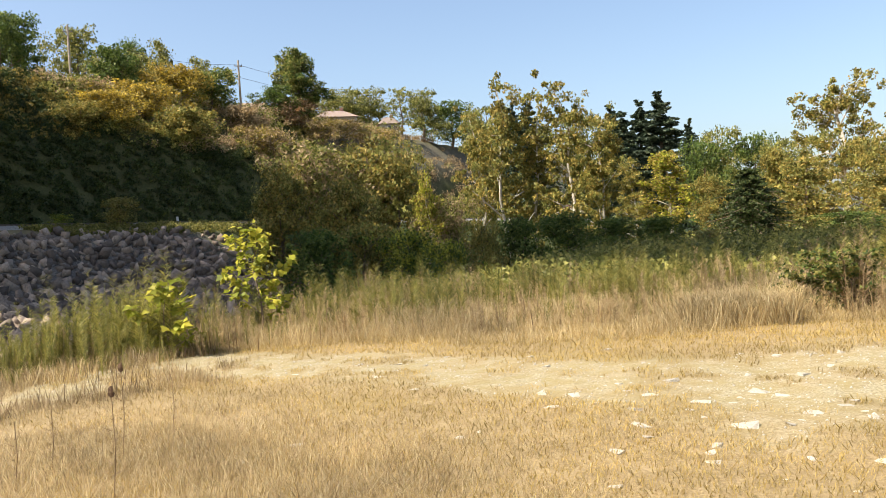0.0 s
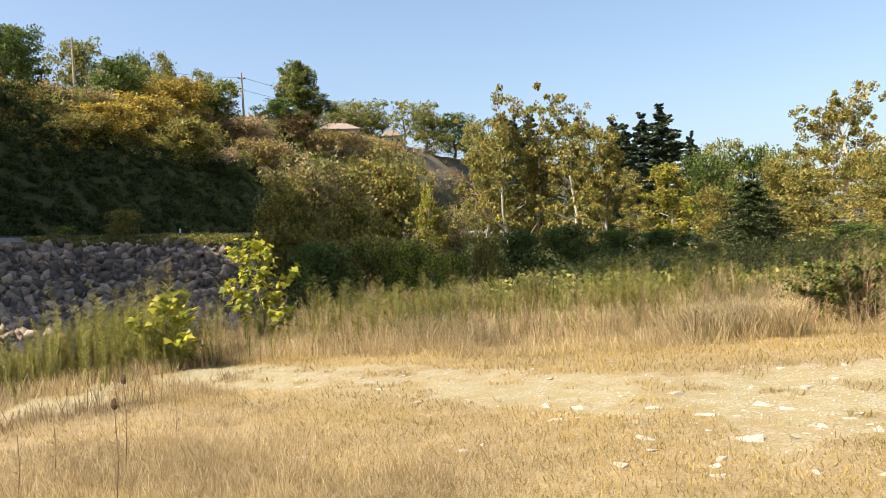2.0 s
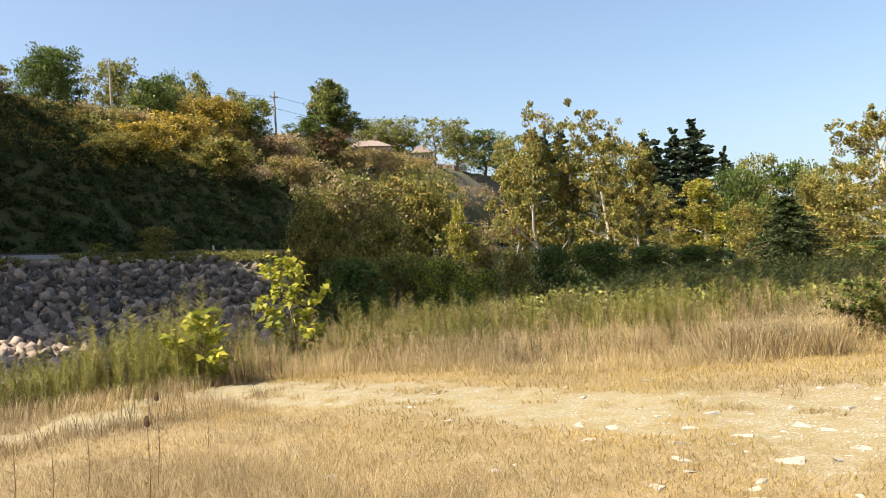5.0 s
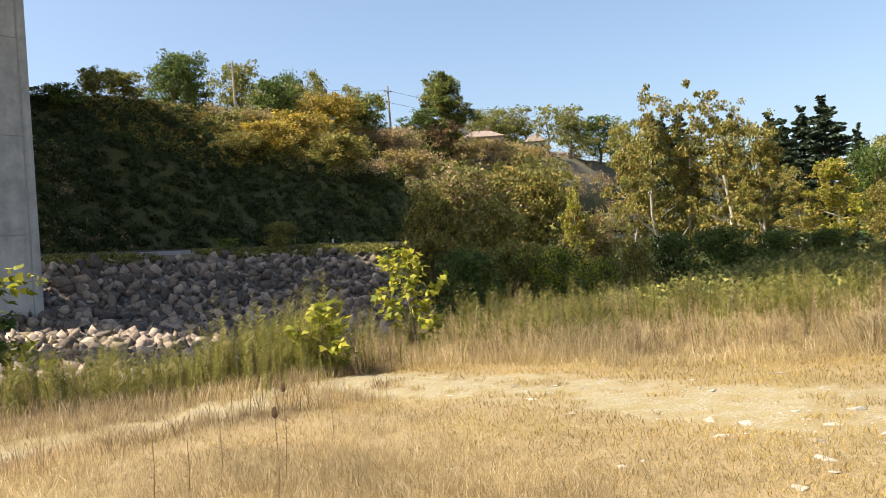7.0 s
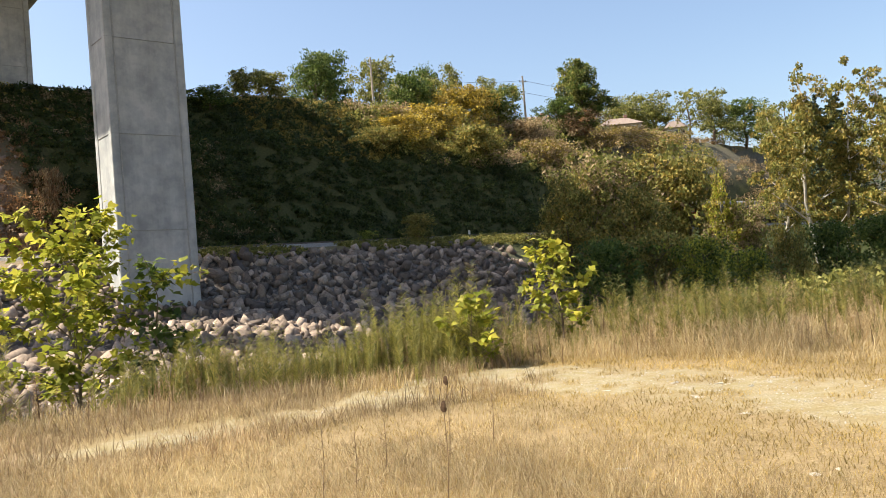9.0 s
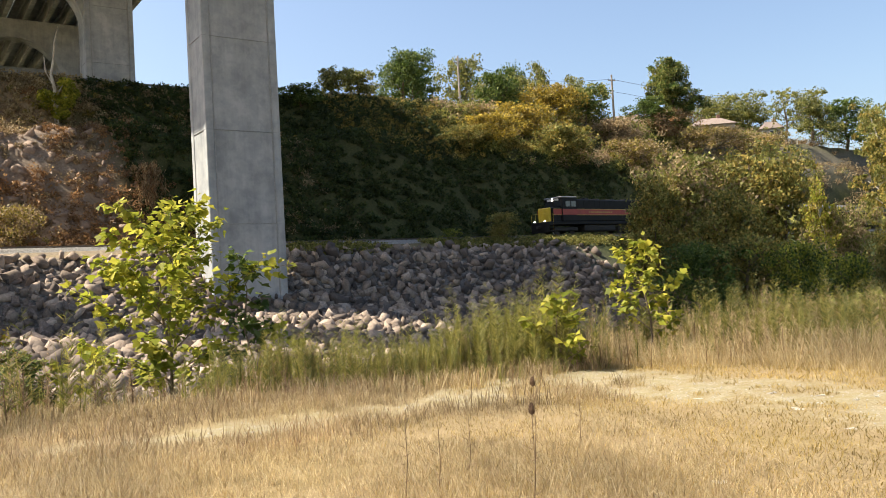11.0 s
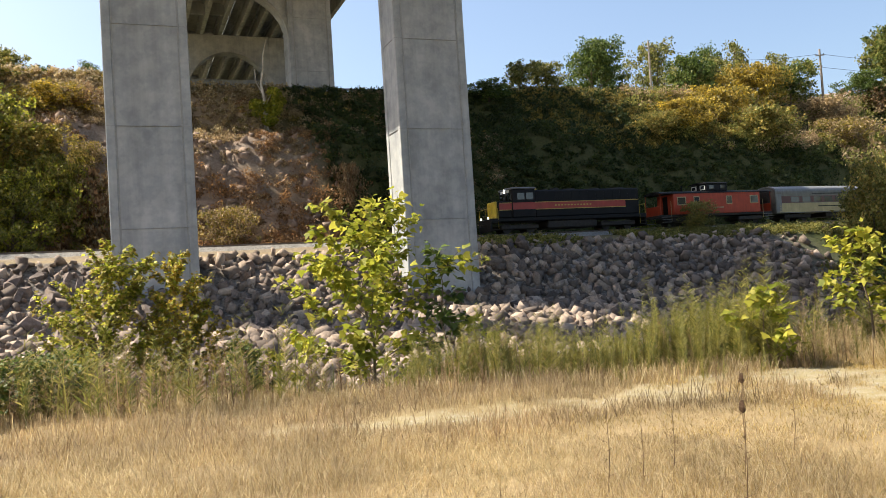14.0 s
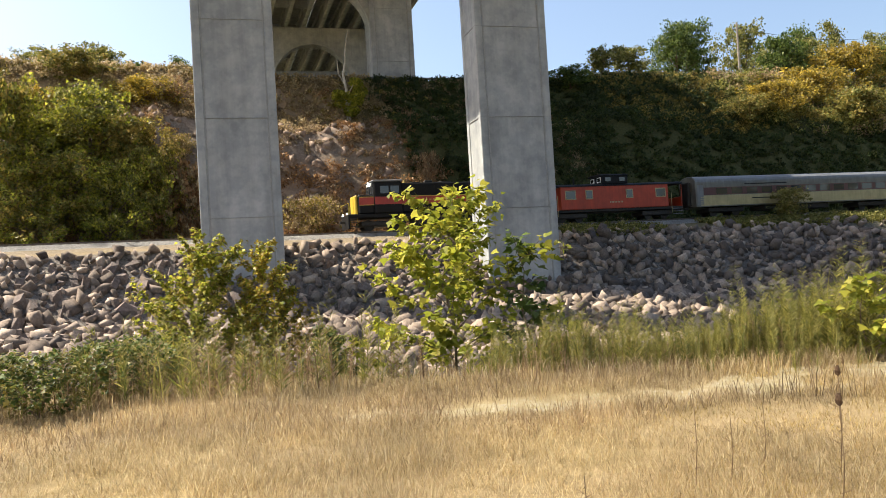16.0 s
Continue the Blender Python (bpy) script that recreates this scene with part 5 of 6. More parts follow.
sapling("leafy_bush", 109, -7.2, 18.6, 2.6, 1.5, "green", 420, 0.14, "green bush among the bank rocks", limbs=10)
sapling("leafy_bush", 110, 9.9, 12.2, 1.1, 2.4, "weed", 5200, 0.062, "dense green bush at the edge of the weeds", extra=("green",), base=0.05, limbs=34, rise=0.45)
sapling("leafy_bush", 111, 10.4, 11.4, 0.75, 1.6, "weed", 2600, 0.055, "low yellow-green bush at the edge of the weeds", extra=("green",), base=0.05, limbs=26, rise=0.45)
sapling("leafy_bush", 112, -11.6, 14.6, 3.2, 1.8, "lime", 340, 0.16, "sunlit leafy bush at the foot of the sapling", limbs=10)
sapling("leafy_bush", 113, -7.6, 16.4, 3.2, 1.7, "lime", 330, 0.16, "sunlit leafy bush at the foot of the sapling", limbs=10)
for x, y, wide, seed in ((-11.1, 6.8, 2.4, 114), (-11.6, 8.4, 2.2, 115), (-13.0, 10.2, 2.0, 116), (-9.9, 11.6, 1.2, 117)):
    sapling("leafy_bush", seed, x, y, 1.0 - ground_at(x, y), wide, "weed", 3200, 0.055, "olive-green bush at the top of the creek bank", extra=("green",), base=0.05, limbs=34, rise=0.6)


def ground_cover():
    """Low brush over the hillside, the bench and the flat beyond the creek."""
    rng = np.random.RandomState(14)
    zones = {
        # dark leaf colour here deepens the shade over the green brush
        "dark": ("hillside_green_cover", 5200, 35, 112, 7, 29.5, 0.65, "dense green brush on the hillside, its leaves darkened for shade", 64, 0.22),
        "olive": ("hillside_olive_cover", 1300, 84, 185, 7, 32, 1.5, "olive brush on the hillside", 110, 0.28),
        "tan": ("hillside_tan_cover", 1500, 84, 200, 9, 36, 1.3, "dry tan brush on the hillside", 90, 0.25),
        "rust": ("hillside_dry_cover", 4200, -75, 50, 7, 27, 0.6, "rusty dead brush on the bare slope", 60, 0.15),
        "gold": ("crest_grass_cover", 2300, -80, 130, 22.5, 38, 0.5, "yellow-green grass along the crest", 80, 0.17),
        "weed": ("trackside_cover", 1500, 36, 100, -7.5, -1.9, 0.45, "low green weeds along the track", 60, 0.16),
    }
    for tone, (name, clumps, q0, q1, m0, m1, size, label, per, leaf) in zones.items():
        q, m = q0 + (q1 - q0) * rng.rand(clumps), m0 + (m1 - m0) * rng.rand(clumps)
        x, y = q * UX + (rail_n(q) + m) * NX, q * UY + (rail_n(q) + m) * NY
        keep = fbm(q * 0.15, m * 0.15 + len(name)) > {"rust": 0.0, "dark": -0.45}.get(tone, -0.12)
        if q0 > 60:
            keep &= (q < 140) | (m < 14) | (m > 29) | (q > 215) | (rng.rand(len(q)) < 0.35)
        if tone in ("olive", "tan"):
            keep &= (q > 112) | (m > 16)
        # beyond q 86 the dark leaves stand in for shade on the lower slope
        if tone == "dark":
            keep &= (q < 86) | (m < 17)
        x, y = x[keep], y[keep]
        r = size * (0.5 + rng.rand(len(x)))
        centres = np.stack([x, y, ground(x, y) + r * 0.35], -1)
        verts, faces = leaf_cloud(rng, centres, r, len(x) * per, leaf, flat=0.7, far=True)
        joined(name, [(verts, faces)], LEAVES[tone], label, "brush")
    # yellow grass at the top of the bare slope
    q, m = -40 + 76 * rng.rand(1700), 22.3 + 8 * rng.rand(1700)
    x, y = q * UX + (rail_n(q) + m) * NX, q * UY + (rail_n(q) + m) * NY
    r = 0.3 + 0.4 * rng.rand(len(x))
    verts, faces = leaf_cloud(rng, np.stack([x, y, ground(x, y) + r * 0.5], -1), r, len(x) * 40, 0.2, flat=1.0, far=True)
    joined("slope_top_grass", [(verts, faces)], LEAVES["straw"], "yellow dry grass along the top of the bare slope", "grass")
    # dry grass on the sunlit shoulder of the hill
    q, m = 66 + 34 * rng.rand(1500), 17 + 14 * rng.rand(1500)
    x, y = q * UX + (rail_n(q) + m) * NX, q * UY + (rail_n(q) + m) * NY
    r = 0.35 + 0.4 * rng.rand(len(x))
    verts, faces = leaf_cloud(rng, np.stack([x, y, ground(x, y) + r * 0.4], -1), r, len(x) * 45, 0.22, flat=0.9, far=True)
    joined("shoulder_grass", [(verts, faces)], LEAVES["gold"], "tall yellow-green grass on the shoulder of the hill", "grass")
    q, m = -45 + 92 * rng.rand(1500), 6.5 + 8 * rng.rand(1500)
    x, y = q * UX + (rail_n(q) + m) * NX, q * UY + (rail_n(q) + m) * NY
    r = 0.5 + 0.6 * rng.rand(len(x))
    verts, faces = leaf_cloud(rng, np.stack([x, y, ground(x, y) + r * 0.35], -1), r, len(x) * 45, 0.2, flat=0.8, far=True)
    joined("slope_foot_brush", [(verts, faces)], LEAVES["rust"], "rusty dead brush at the foot of the slope", "brush")
    for tone, name, count, q0, q1, label in (("green", "slope_green_brush", 900, -95, -14, "green brush over the lower slope"), ("tan", "slope_tan_brush", 3600, -85, 55, "tan dead brush over the bare slope"), ("stalk", "slope_brown_brush", 3200, -70, 58, "brown dead brush over the bare slope")):
        q, m = q0 + (q1 - q0) * rng.rand(count), 7 + 22 * rng.rand(count)
        x, y = q * UX + (rail_n(q) + m) * NX, q * UY + (rail_n(q) + m) * NY
        keep = fbm(q * 0.2 + 7, m * 0.25) > (-0.14 if tone != "green" else -0.2)
        x, y = x[keep], y[keep]
        r = (0.5 if tone != "green" else 1.0) * (0.5 + rng.rand(len(x)))
        verts, faces = leaf_cloud(rng, np.stack([x, y, ground(x, y) + r * 0.3], -1), r, len(x) * 42, 0.17 if tone != "green" else 0.28, flat=0.8, far=True)
        joined(name, [(verts, faces)], LEAVES[tone], label, "brush")
    # brush on the flat to the side of the creek
    x, y = band(rng, 1700, -46, 2, 23, 75)
    r = (0.4 + 0.7 * rng.rand(len(x))) * np.clip(np.hypot(x, y) / 45, 0.5, 1.3)
    verts, faces = leaf_cloud(rng, np.stack([x, y, ground(x, y) + r * 0.3], -1), r, len(x) * 50, 0.15, flat=0.8, far=True)
    joined("flat_brush", [(verts, faces)], LEAVES["olive"], "low olive brush on the flat by the woods", "brush")


ground_cover()

# ---- riprap below the track ----
ROCK = speckled("grey_pink_riprap", (0.096, 0.076, 0.065), (0.296, 0.235, 0.201), 2.2, 0.9, 0.6, 0.04)


def rock_tone(name):
    n = Nodes(name)
    tone = n.ramp(n.island(), (0.0, (0.10, 0.082, 0.071)), (0.5, (0.22, 0.172, 0.135)), (1.0, (0.46, 0.365, 0.285)))
    grain = n.noise(6.0, 5.0)
    return n.done(n.mix(0.5, tone, n.mix(1.0, tone, n.ramp(grain, (0.3, (0.45, 0.45, 0.45)), (0.7, (1.45, 1.42, 1.4))), "MULTIPLY")), 0.9, grain, 0.5, 0.03, gloss=0.2)


ROCKS = rock_tone("riprap_mixed_greys")


def rock_shapes(count=10):
    """Angular blocks: skewed boxes with broken corners."""
    corners = np.array([[a, b, c] for a in (-1, 1) for b in (-1, 1) for c in (-1, 1)], float)
    rng = np.random.RandomState(3)
    shapes = []
    for _ in range(count):
        v = corners * (0.62 + 0.5 * rng.rand(8, 1)) * np.array([1.1, 0.55 + 0.3 * rng.rand(), 0.34 + 0.26 * rng.rand()]) + 0.17 * rng.normal(size=(8, 3))
        extra = np.array([[0.3, 0.1, 0.5]]) + 0.2 * rng.normal(size=(1, 3))
        shapes.append(np.vstack([v, extra]))
    built = []
    for v in shapes:
        bm = bmesh.new()
        for co in v:
            bm.verts.new(co)
        hull = bmesh.ops.convex_hull(bm, input=bm.verts)
        bmesh.ops.delete(bm, geom=[g for g in hull["geom_interior"] if isinstance(g, bmesh.types.BMVert)], context="VERTS")
        bm.verts.index_update()
        built.append((np.array([q.co[:] for q in bm.verts]), np.array([[q.index for q in f.verts] for f in bm.faces])))
        bm.free()
    return built


def turned(rng, v):
    q = rng.normal(size=4)
    w, a, b, c = q / np.linalg.norm(q)
    m = np.array([[1 - 2 * (b * b + c * c), 2 * (a * b - c * w), 2 * (a * c + b * w)], [2 * (a * b + c * w), 1 - 2 * (a * a + c * c), 2 * (b * c - a * w)], [2 * (a * c - b * w), 2 * (b * c + a * w), 1 - 2 * (a * a + b * b)]])
    return v @ m.T


def riprap():
    rng = np.random.RandomState(21)
    shapes = rock_shapes()
    top = thing("riprap_bank", label="bank of grey broken riprap rocks below the track", category="riprap bank")
    places = []
    for q in np.arange(-62, 76, 0.64):
        for m in np.arange(-35.5, -6.9, 0.6):
            qq, mm = q + rng.rand() * 0.5, m + rng.rand() * 0.5
            if qq > 68 + 6 * rng.rand() or (mm < -30 and rng.rand() < 0.4):
                continue
            places.append((qq, mm, 0.24 + 0.36 * rng.rand() ** 2.0))
    verts, quads, base, single = [], [], 0, 0
    shared = []
    for v, faces in shapes:
        data = mesh_of("rock", v, faces.tolist())
        data.materials.append(ROCK)
        shared.append(data)
    table = np.array(places)
    across = rail_n(table[:, 0]) + table[:, 1]
    xs, ys = table[:, 0] * UX + across * NX, table[:, 0] * UY + across * NY
    zs = ground(xs, ys)
    for (qq, mm, s), x, y, z in zip(places, xs, ys, zs):
        if -3 < qq < 24 and -20 < mm < -8 and single < 290 and rng.rand() < 0.4:
            ob = new("rock", shared[rng.randint(len(shared))])
            ob.parent = top
            ob.matrix_basis = Matrix.Translation((x, y, z + s * 0.2)) @ pose(0, 0, 0, rng.rand() * 360, rng.rand() * 360, rng.rand() * 360) @ Matrix.Diagonal((s, s, s, 1))
            single += 1
            continue
        v, faces = shapes[rng.randint(len(shapes))]
        v = turned(rng, v) * s + np.array([x, y, z + s * (0.0 + 0.5 * rng.rand())])
        verts.append(v)
        quads.append(faces + base)
        base += len(v)
    rest = part("loose_rock_fill", mesh_of("loose_rock_fill", np.vstack(verts), np.vstack(quads)), ROCKS, top)
    tagged(rest, kind="stuff")


riprap()


def slope_rubble():
    """Broken stone and clods lying on the bare slope above the track."""
    rng = np.random.RandomState(23)
    shapes = rock_shapes()
    clod = speckled("reddish_rubble", (0.17, 0.12, 0.09), (0.42, 0.31, 0.235), 2.0, 0.95, 0.6, 0.05, vary=False)
    q, m = -34 + 70 * rng.rand(1500), 9 + 13.5 * rng.rand(1500)
    across = rail_n(q) + m
    x, y = q * UX + across * NX, q * UY + across * NY
    z = ground(x, y)
    verts, tris, base = [], [], 0
    for k in range(len(x)):
        v, faces = shapes[rng.randint(len(shapes))]
        s = 0.12 + 0.5 * rng.rand() ** 3
        verts.append(turned(rng, v) * s + np.array([x[k], y[k], z[k]]))
        tris.append(faces + base)
        base += len(v)
    tagged(part("rubble", mesh_of("rubble", np.vstack(verts), np.vstack(tris)), clod), "reddish broken stone lying on the bare slope", "rubble", kind="stuff")


slope_rubble()

# ---- small things ----
STONE = speckled("pale_limestone", (0.34, 0.305, 0.245), (0.56, 0.525, 0.46), 6.0, 0.9, 0.5, 0.02)


def field_stones():
    rng = np.random.RandomState(31)
    shapes = rock_shapes(6)
    shared = []
    for v, faces in shapes:
        data = mesh_of("field_stone", v * np.array([1, 1, 0.6]), faces.tolist())
        data.materials.append(STONE)
        shared.append(data)
    spots = [(3.68, 5.54, 0.12), (2.52, 5.29, 0.085), (3.0, 4.85, 0.07), (2.2, 4.6, 0.06), (3.9, 6.6, 0.12), (4.6, 6.75, 0.13), (3.2, 6.5, 0.1), (3.0, 7.4, 0.11), (4.1, 7.6, 0.1), (2.9, 5.6, 0.07), (3.25, 5.2, 0.08), (5.4, 7.2, 0.12), (2.6, 6.9, 0.08), (3.1, 5.05, 0.06)]
    for _ in range(110):
        x, y = sector(rng, 1, 4.2, 11.5, -44, 2)
        if gravel_share(x, y)[0] > 0.25 or rng.rand() < 0.25:
            spots.append((float(x[0]), float(y[0]), 0.025 + 0.08 * rng.rand() ** 2))
    for x, y, s in spots:
        ob = new("field_stone", shared[rng.randint(len(shared))])
        ob.matrix_basis = pose(x, y, ground_at(x, y) - 0.05 * s, rng.rand() * 24 - 12, rng.rand() * 24 - 12, rng.rand() * 360) @ Matrix.Diagonal((0.75 * s, 0.7 * s, s * 0.55, 1))
        tagged(ob, "pale limestone lying half sunk in the dry meadow", "stone", "field stones")
    # fine gravel over the bare ground
    x, y = sector(rng, 15000, 4, 15, -46, 30, 0.7)
    keep = gravel_share(x, y) > 0.4 + 0.3 * rng.rand(len(x))
    x, y = x[keep], y[keep]
    z, s = ground(x, y), 0.008 + 0.02 * rng.rand(len(x)) ** 3
    tetra = np.array([[1, 0, -0.3], [-0.5, 0.9, -0.3], [-0.6, -0.8, -0.3], [0.1, 0.0, 0.6]])
    verts = (np.stack([x, y, z], -1)[:, None] + tetra[None] * s[:, None, None] * (0.7 + 0.6 * rng.rand(len(x), 4, 3))).reshape(-1, 3)
    faces = (np.arange(len(x))[:, None, None] * 4 + np.array([[0, 1, 3], [1, 2, 3], [2, 0, 3], [2, 1, 0]])[None]).reshape(-1, 3)
    tagged(part("gravel", mesh_of("gravel", verts, faces), STONE), "loose pale gravel on the bare ground", "gravel", kind="stuff")


field_stones()

DRY_HEAD = speckled("dry_teasel_head", (0.06, 0.035, 0.02), (0.16, 0.10, 0.06), 30.0, 0.95, 0.8, 0.01)


def teasel(x, y, height, heads, label):
    top = thing("teasel", x, y, ground_at(x, y), label=label, category="dry weed", group="dry teasels")
    bm = bmesh.new()
    bend = Vector((0.03, 0.01, height))
    rod(bm, (0, 0, -0.05), bend * 0.5 + Vector((0.02, 0, 0)), 0.004, 0.0035, 6)
    rod(bm, bend * 0.5 + Vector((0.02, 0, 0)), bend, 0.0035, 0.003, 6)
    stalk = part("stalk", bm, LEAVES["brown"], top)
    for side, z, up in heads:
        a = bend * (z / height) + Vector((side, 0, up))
        if side:
            part("branch", rod(bmesh.new(), bend * ((z - abs(side)) / height), a, 0.0035, 0.003, 5), LEAVES["brown"], top)
        bm = bmesh.new()
        bmesh.ops.create_uvsphere(bm, u_segments=10, v_segments=8, radius=1.0, matrix=Matrix.Translation(a) @ Matrix.Diagonal((0.02, 0.02, 0.038, 1)))
        rng = np.random.RandomState(4)
        for v in bm.verts:
            v.co += Vector(rng.normal(size=3)) * 0.0025
        head = part("seed_head", bm, DRY_HEAD, top)
        bm = bmesh.new()
        for k in range(7):
            t = k * 0.9
            rod(bm, a - Vector((0, 0, 0.035)), a + Vector((math.cos(t) * 0.035, math.sin(t) * 0.035, 0.01)), 0.0015, 0.0008, 3)
        part("bract", bm, LEAVES["brown"], head)
    for k in range(6):
        z = height * (0.25 + 0.1 * k)
        t = k * 2.3
        part("leaf", rod(bmesh.new(), bend * (z / height), bend * (z / height) + Vector((math.cos(t) * 0.07, math.sin(t) * 0.07, 0.03)), 0.004, 0.001, 4), LEAVES["brown"], top)


for x, y, up, heads, label in (
    (-0.93, 5.7, 0.757, 1, "dry brown teasel with a dark seed head in the grass"),
    (-1.09, 7.0, 0.762, 1, "taller dry teasel standing in the straw"),
    (-1.95, 6.2, 0.62, 0, "dry weed stalk without a head"),
    (-1.62, 6.9, 0.5, 0, "dry weed stalk without a head"),
    (-0.8, 7.9, 0.5, 0, "thin dry weed stalk in the meadow"),
    (-1.75, 6.4, 0.5, 0, "thin dry weed stalk in the meadow"),
    (-2.4, 5.2, 0.3, 0, "short dark weed stalk in the dry grass"),
):
    tall = up - ground_at(x, y)
    teasel(x - 0.03, y - 0.01, tall, [(0, tall, 0.0)] if heads else [], label)


# ---- on the crest ----
POLE_WOOD = speckled("weathered_pole_wood", (0.22, 0.18, 0.14), (0.40, 0.35, 0.29), 2.0, 0.9, 0.3, 0.01)
WIRE = speckled("dark_cable", (0.03, 0.03, 0.03), (0.06, 0.06, 0.06), 5.0, 0.6)


def utility_pole(x, y, height, label):
    z = ground_at(x, y)
    top = thing("utility_pole", x, y, z, 20, label=label, category="utility pole", group="utility poles")
    part("pole", rod(bmesh.new(), (0, 0, -0.5), (0, 0, height), 0.22, 0.15, 10), POLE_WOOD, top)
    part("cross_arm", boxed(-0.7, 0.7, -0.06, 0.06, height - 1.1, height - 0.95, 0.01), POLE_WOOD, top)
    for s in (-0.6, 0.0, 0.6):
        part("insulator", rod(bmesh.new(), (s, 0, height - 0.95), (s, 0, height - 0.7), 0.06, 0.05, 8), GLASS, top)
    return Vector((x, y, z + height - 0.8))


pole_tops = [utility_pole(-28.4, 136.8, 10.9, "tall pale wooden utility pole on the crest"), utility_pole(-3.3, 149.7, 10.5, "dark wooden utility pole on the crest"), utility_pole(48.0, 235.0, 15.0, "wooden utility pole far along the crest")]


def wires():
    for a, b in zip(pole_tops, pole_tops[1:]):
        for drop in (0.0, 2.2):
            top = thing("power_line", label="thin power line strung between the poles", category="cable", group="power lines")
            line = bpy.data.curves.new("cable", "CURVE")
            line.dimensions, line.bevel_depth, line.bevel_resolution = "3D", 0.028, 1
            run = line.splines.new("POLY")
            run.points.add(16)
            for k, point in enumerate(run.points):
                point.co = (*(a.lerp(b, k / 16) - Vector((0, 0, drop + 1.6 * math.sin(math.pi * k / 16)))), 1)
            line.materials.append(WIRE)
            new("cable", line).parent = top


wires()

ROOF_TILE = speckled("brown_shingle_roof", (0.17, 0.13, 0.11), (0.30, 0.245, 0.21), 4.0, 0.9)
SIDING = painted("cream_house_siding", (0.40, 0.36, 0.29), 0.7)


def house(x, y, width, depth, wall, ridge, rz, label, lift=0.0):
    z = ground_at(x, y) - 1.3 + lift
    top = thing("house", x, y, z, rz, label=label, category="house", group="houses on the crest")
    w, d = width / 2, depth / 2
    walls = part("wall", boxed(-w, w, -d, d, -lift - 0.5, wall, 0.03), SIDING, top)
    bm = bmesh.new()
    e = 0.45
    a = [bm.verts.new(p) for p in ((-w - e, -d - e, wall - 0.1), (w + e, -d - e, wall - 0.1), (w + e, d + e, wall - 0.1), (-w - e, d + e, wall - 0.1))]
    r = [bm.verts.new((-w * 0.45, 0, ridge)), bm.verts.new((w * 0.45, 0, ridge))]
    for f in ((a[0], a[1], r[1], r[0]), (a[2], a[3], r[0], r[1]), (a[1], a[2], r[1]), (a[3], a[0], r[0]), (a[3], a[2], a[1], a[0])):
        bm.faces.new(f)
    roof = part("roof", bm, ROOF_TILE, top)
    part("chimney", boxed(w * 0.3, w * 0.3 + 0.7, -0.3, 0.4, ridge - 1.2, ridge + 0.6, 0.03), speckled_brick(), roof)
    for k in range(3):
        xx = -w * 0.65 + k * w * 0.65
        win = part("window", boxed(xx - 0.55, xx + 0.55, -d - 0.05, -d + 0.02, wall - 1.9, wall - 0.6, 0.02), WHITE, walls)
        part("pane", boxed(xx - 0.42, xx + 0.42, -d - 0.07, -d - 0.03, wall - 1.78, wall - 0.72), GLASS, win)


BRICKS = []


def speckled_brick():
    if not BRICKS:
        BRICKS.append(speckled("red_brown_brick", (0.22, 0.12, 0.09), (0.36, 0.21, 0.16), 8.0, 0.9))
    return BRICKS[0]


house(-1.9, 172.0, 8.0, 7.0, 2.5, 4.3, 8, "cream house with a brown hipped roof behind the brush", 1.1)
house(15.7, 181.3, 8.5, 7.0, 2.1, 3.9, 3, "low pale house with a brown roof on the crest", 1.3)
house(30.4, 201.5, 4.6, 6.0, 2.4, 4.3, -2, "small pale house half hidden by brush", 2.2)


def guard_rail():
    post = boxed(-0.09, 0.09, -0.09, 0.09, -0.6, 0.85, 0.01)
    data = bpy.data.meshes.new("post")
    post.to_mesh(data)
    post.free()
    data.materials.append(WHITE)
    top = thing("guard_rail", label="white-posted guard rail along the road on the crest", category="guard rail")
    before = None
    for k in range(26):
        q, m = 172 + k * 2.4, 30.5
        x, y = spot(q, m)
        ob = new("post", data)
        ob.parent = top
        here = Vector((x, y, ground_at(x, y)))
        ob.matrix_basis = Matrix.Translation(here)
        if before:
            part("rail", rod(bmesh.new(), before + Vector((0, 0, 0.7)), here + Vector((0, 0, 0.7)), 0.07, 0.07, 6), GREY_ROOF, top)
        before = here
    # the steel rail along the road under the bridge
    top = thing("guard_rail", label="grey steel guard rail along the crest under the bridge", category="guard rail")
    before = None
    for k in range(27):
        q, m = 14 + k * 2.0, 29.6
        x, y = spot(q, m)
        here = Vector((x, y, ground_at(x, y)))
        part("post", rod(bmesh.new(), here - Vector((0, 0, 0.4)), here + Vector((0, 0, 0.45)), 0.07, 0.07, 6), GREY_ROOF, top)
        if before:
            part("rail", rod(bmesh.new(), before + Vector((0, 0, 0.28)), here + Vector((0, 0, 0.28)), 0.15, 0.15, 6), GREY_ROOF, top)
        before = here


guard_rail()


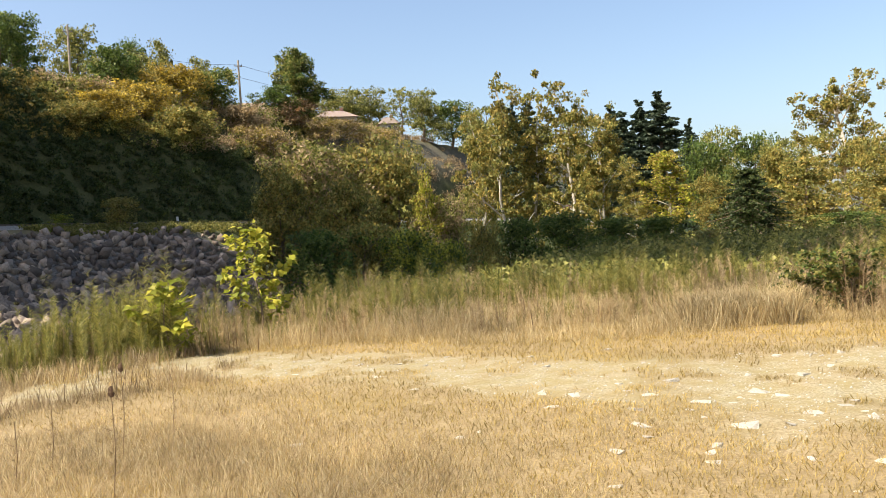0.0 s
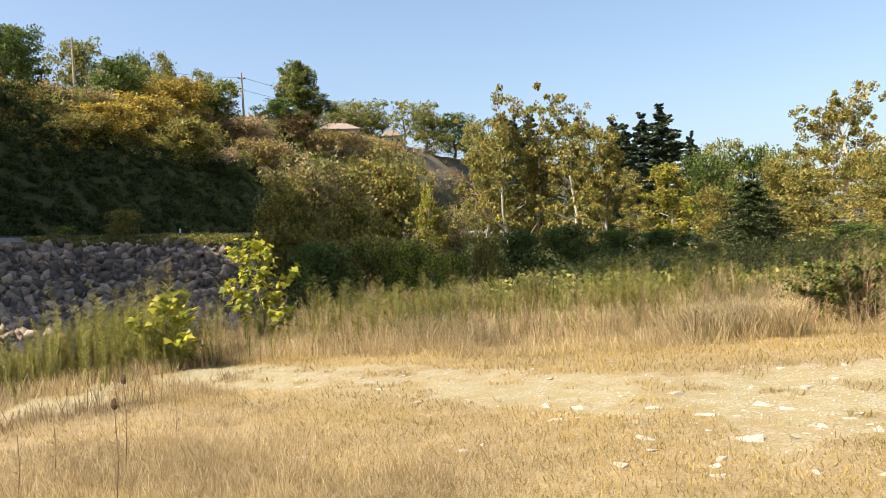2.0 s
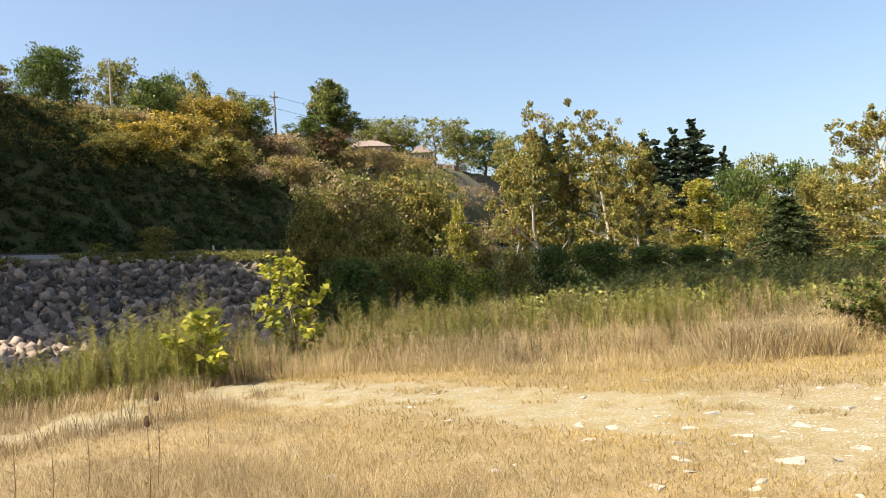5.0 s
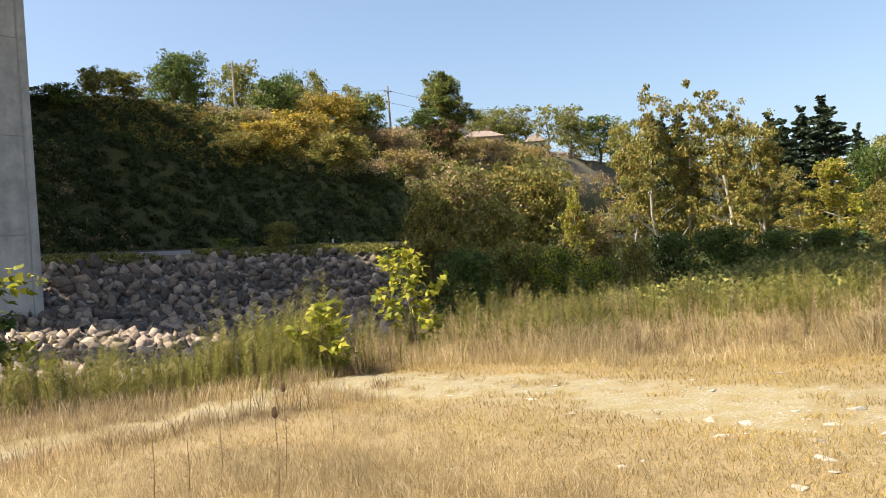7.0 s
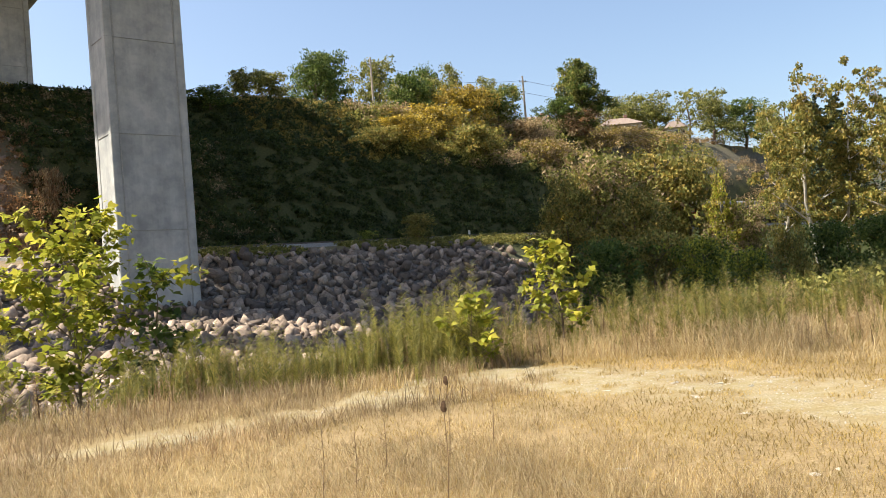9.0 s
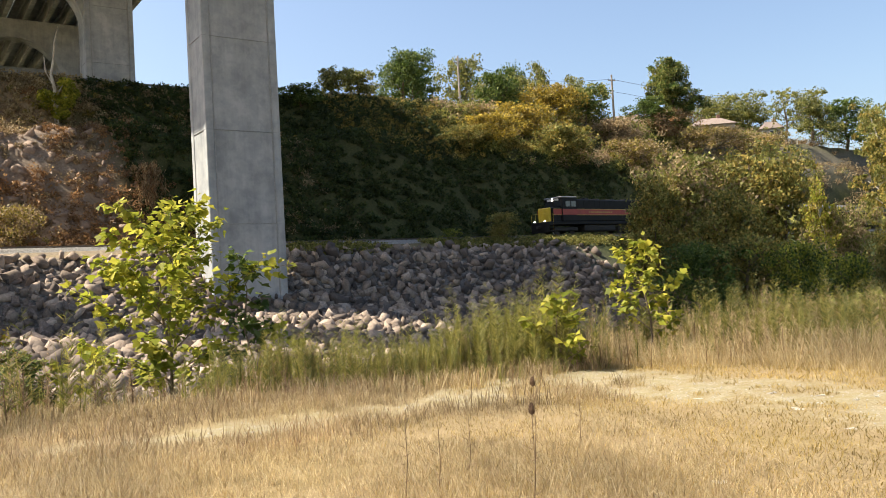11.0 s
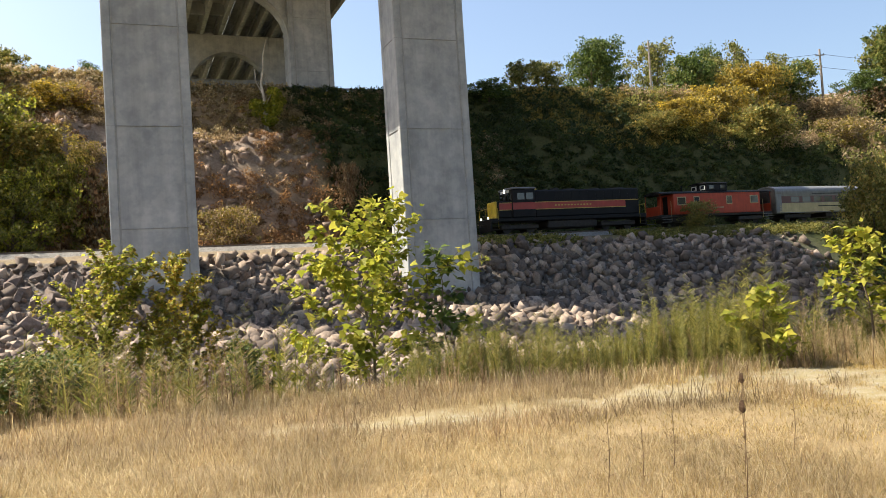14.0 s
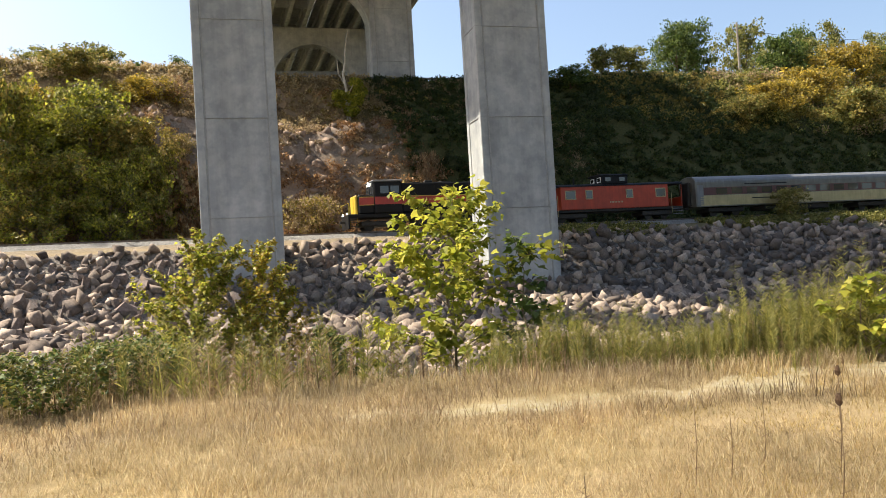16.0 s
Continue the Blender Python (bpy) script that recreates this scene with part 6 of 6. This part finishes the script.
def snag():
    x, y = -60.8, 77.2
    top = thing("snag", x, y, ground_at(x, y) - 0.2, label="half-dead bent tree with a few green leaves on the slope", category="tree")
    bm = bmesh.new()
    pts = [Vector(p) for p in ((0, 0, 0), (-0.2, 0.1, 2.2), (-0.1, 0, 4.0), (-0.5, 0, 5.6), (-0.2, 0.1, 7.2), (0.1, 0, 9.2), (0.6, 0, 10.8))]
    for k, (a, b) in enumerate(zip(pts, pts[1:])):
        rod(bm, a, b, 0.26 - 0.038 * k, 0.22 - 0.036 * k, 7)
    for a, b in (((-0.1, 0, 3.0), (1.0, 0.2, 4.6)), ((-0.1, 0, 4.2), (-1.2, 0, 6.0)), ((-1.2, 0, 6.0), (-1.3, 0, 7.6)), ((0.0, 0, 2.0), (1.6, 0.3, 3.4)), ((-0.3, 0, 2.6), (-1.5, 0.2, 3.6))):
        rod(bm, a, b, 0.1, 0.05, 5)
    part("trunk", bm, PALE_BARK, top)
    rng = np.random.RandomState(8)
    centres = [(1.2, 0.2, 4.4), (1.7, 0.3, 3.3), (-1.5, 0.2, 3.4), (0.2, 0, 2.8), (1.0, 0.4, 2.4), (-0.8, 0, 2.2), (0.5, 0, 1.2)]
    verts, faces = leaf_cloud(rng, centres, [0.95] * 7, 2200, 0.3)
    part("crown", mesh_of("crown", verts, faces), LEAVES["lime"], top)


snag()


def marker_post():
    x, y = spot(83.0, 5.5)
    top = thing("trackside_marker", x, y, ground_at(x, y), 60, label="small white trackside marker post", category="marker post")
    part("post", rod(bmesh.new(), (0, 0, -0.3), (0, 0, 1.5), 0.05, 0.05, 8), POLE_WOOD, top)
    part("plate", boxed(-0.22, 0.22, -0.08, -0.05, 1.0, 1.55, 0.01), WHITE, top)


marker_post()


def creek():
    n = Nodes("dark_creek_water")
    water = n.done((0.03, 0.035, 0.025), 0.08, n.noise(3.0, 3.0), 0.15, 0.02, gloss=0.5)
    bm = bmesh.new()
    verts = []
    for q in np.arange(-120, 121, 8.0):
        row = []
        for nn in (17.0, 38.0):
            row.append(bm.verts.new((q * UX + nn * NX, q * UY + nn * NY, -2.78)))
        verts.append(row)
    for a, b in zip(verts, verts[1:]):
        bm.faces.new((a[0], b[0], b[1], a[1]))
    tagged(part("water", bm, water), "dark shallow creek between the banks", "creek", kind="structure")


creek()

# ---- what moves ----
NOSE = [(0.0, 186.5), (6.0, 125.5), (10.0, 84.9), (12.0, 64.6), (12.5, 59.5), (13.5, 49.3), (14.0, 44.2), (14.5, 39.0), (15.5, 28.1), (16.0, 22.6)]


def nose_q(t):
    return float(np.interp(t, [a for a, _ in NOSE], [b for _, b in NOSE]))


def car_pose(q):
    p, ahead = rail_point(q), rail_point(q - 4) - rail_point(q + 4)
    return Matrix.Translation(p) @ pose(0, 0, 0, 0, 0, math.degrees(math.atan2(ahead.y, ahead.x)))


def motions():
    times = [0.5 * k for k in range(33)]
    for car, back in TRAIN:
        walk(car, [(t, car_pose(nose_q(t) + back)) for t in times])


motions()
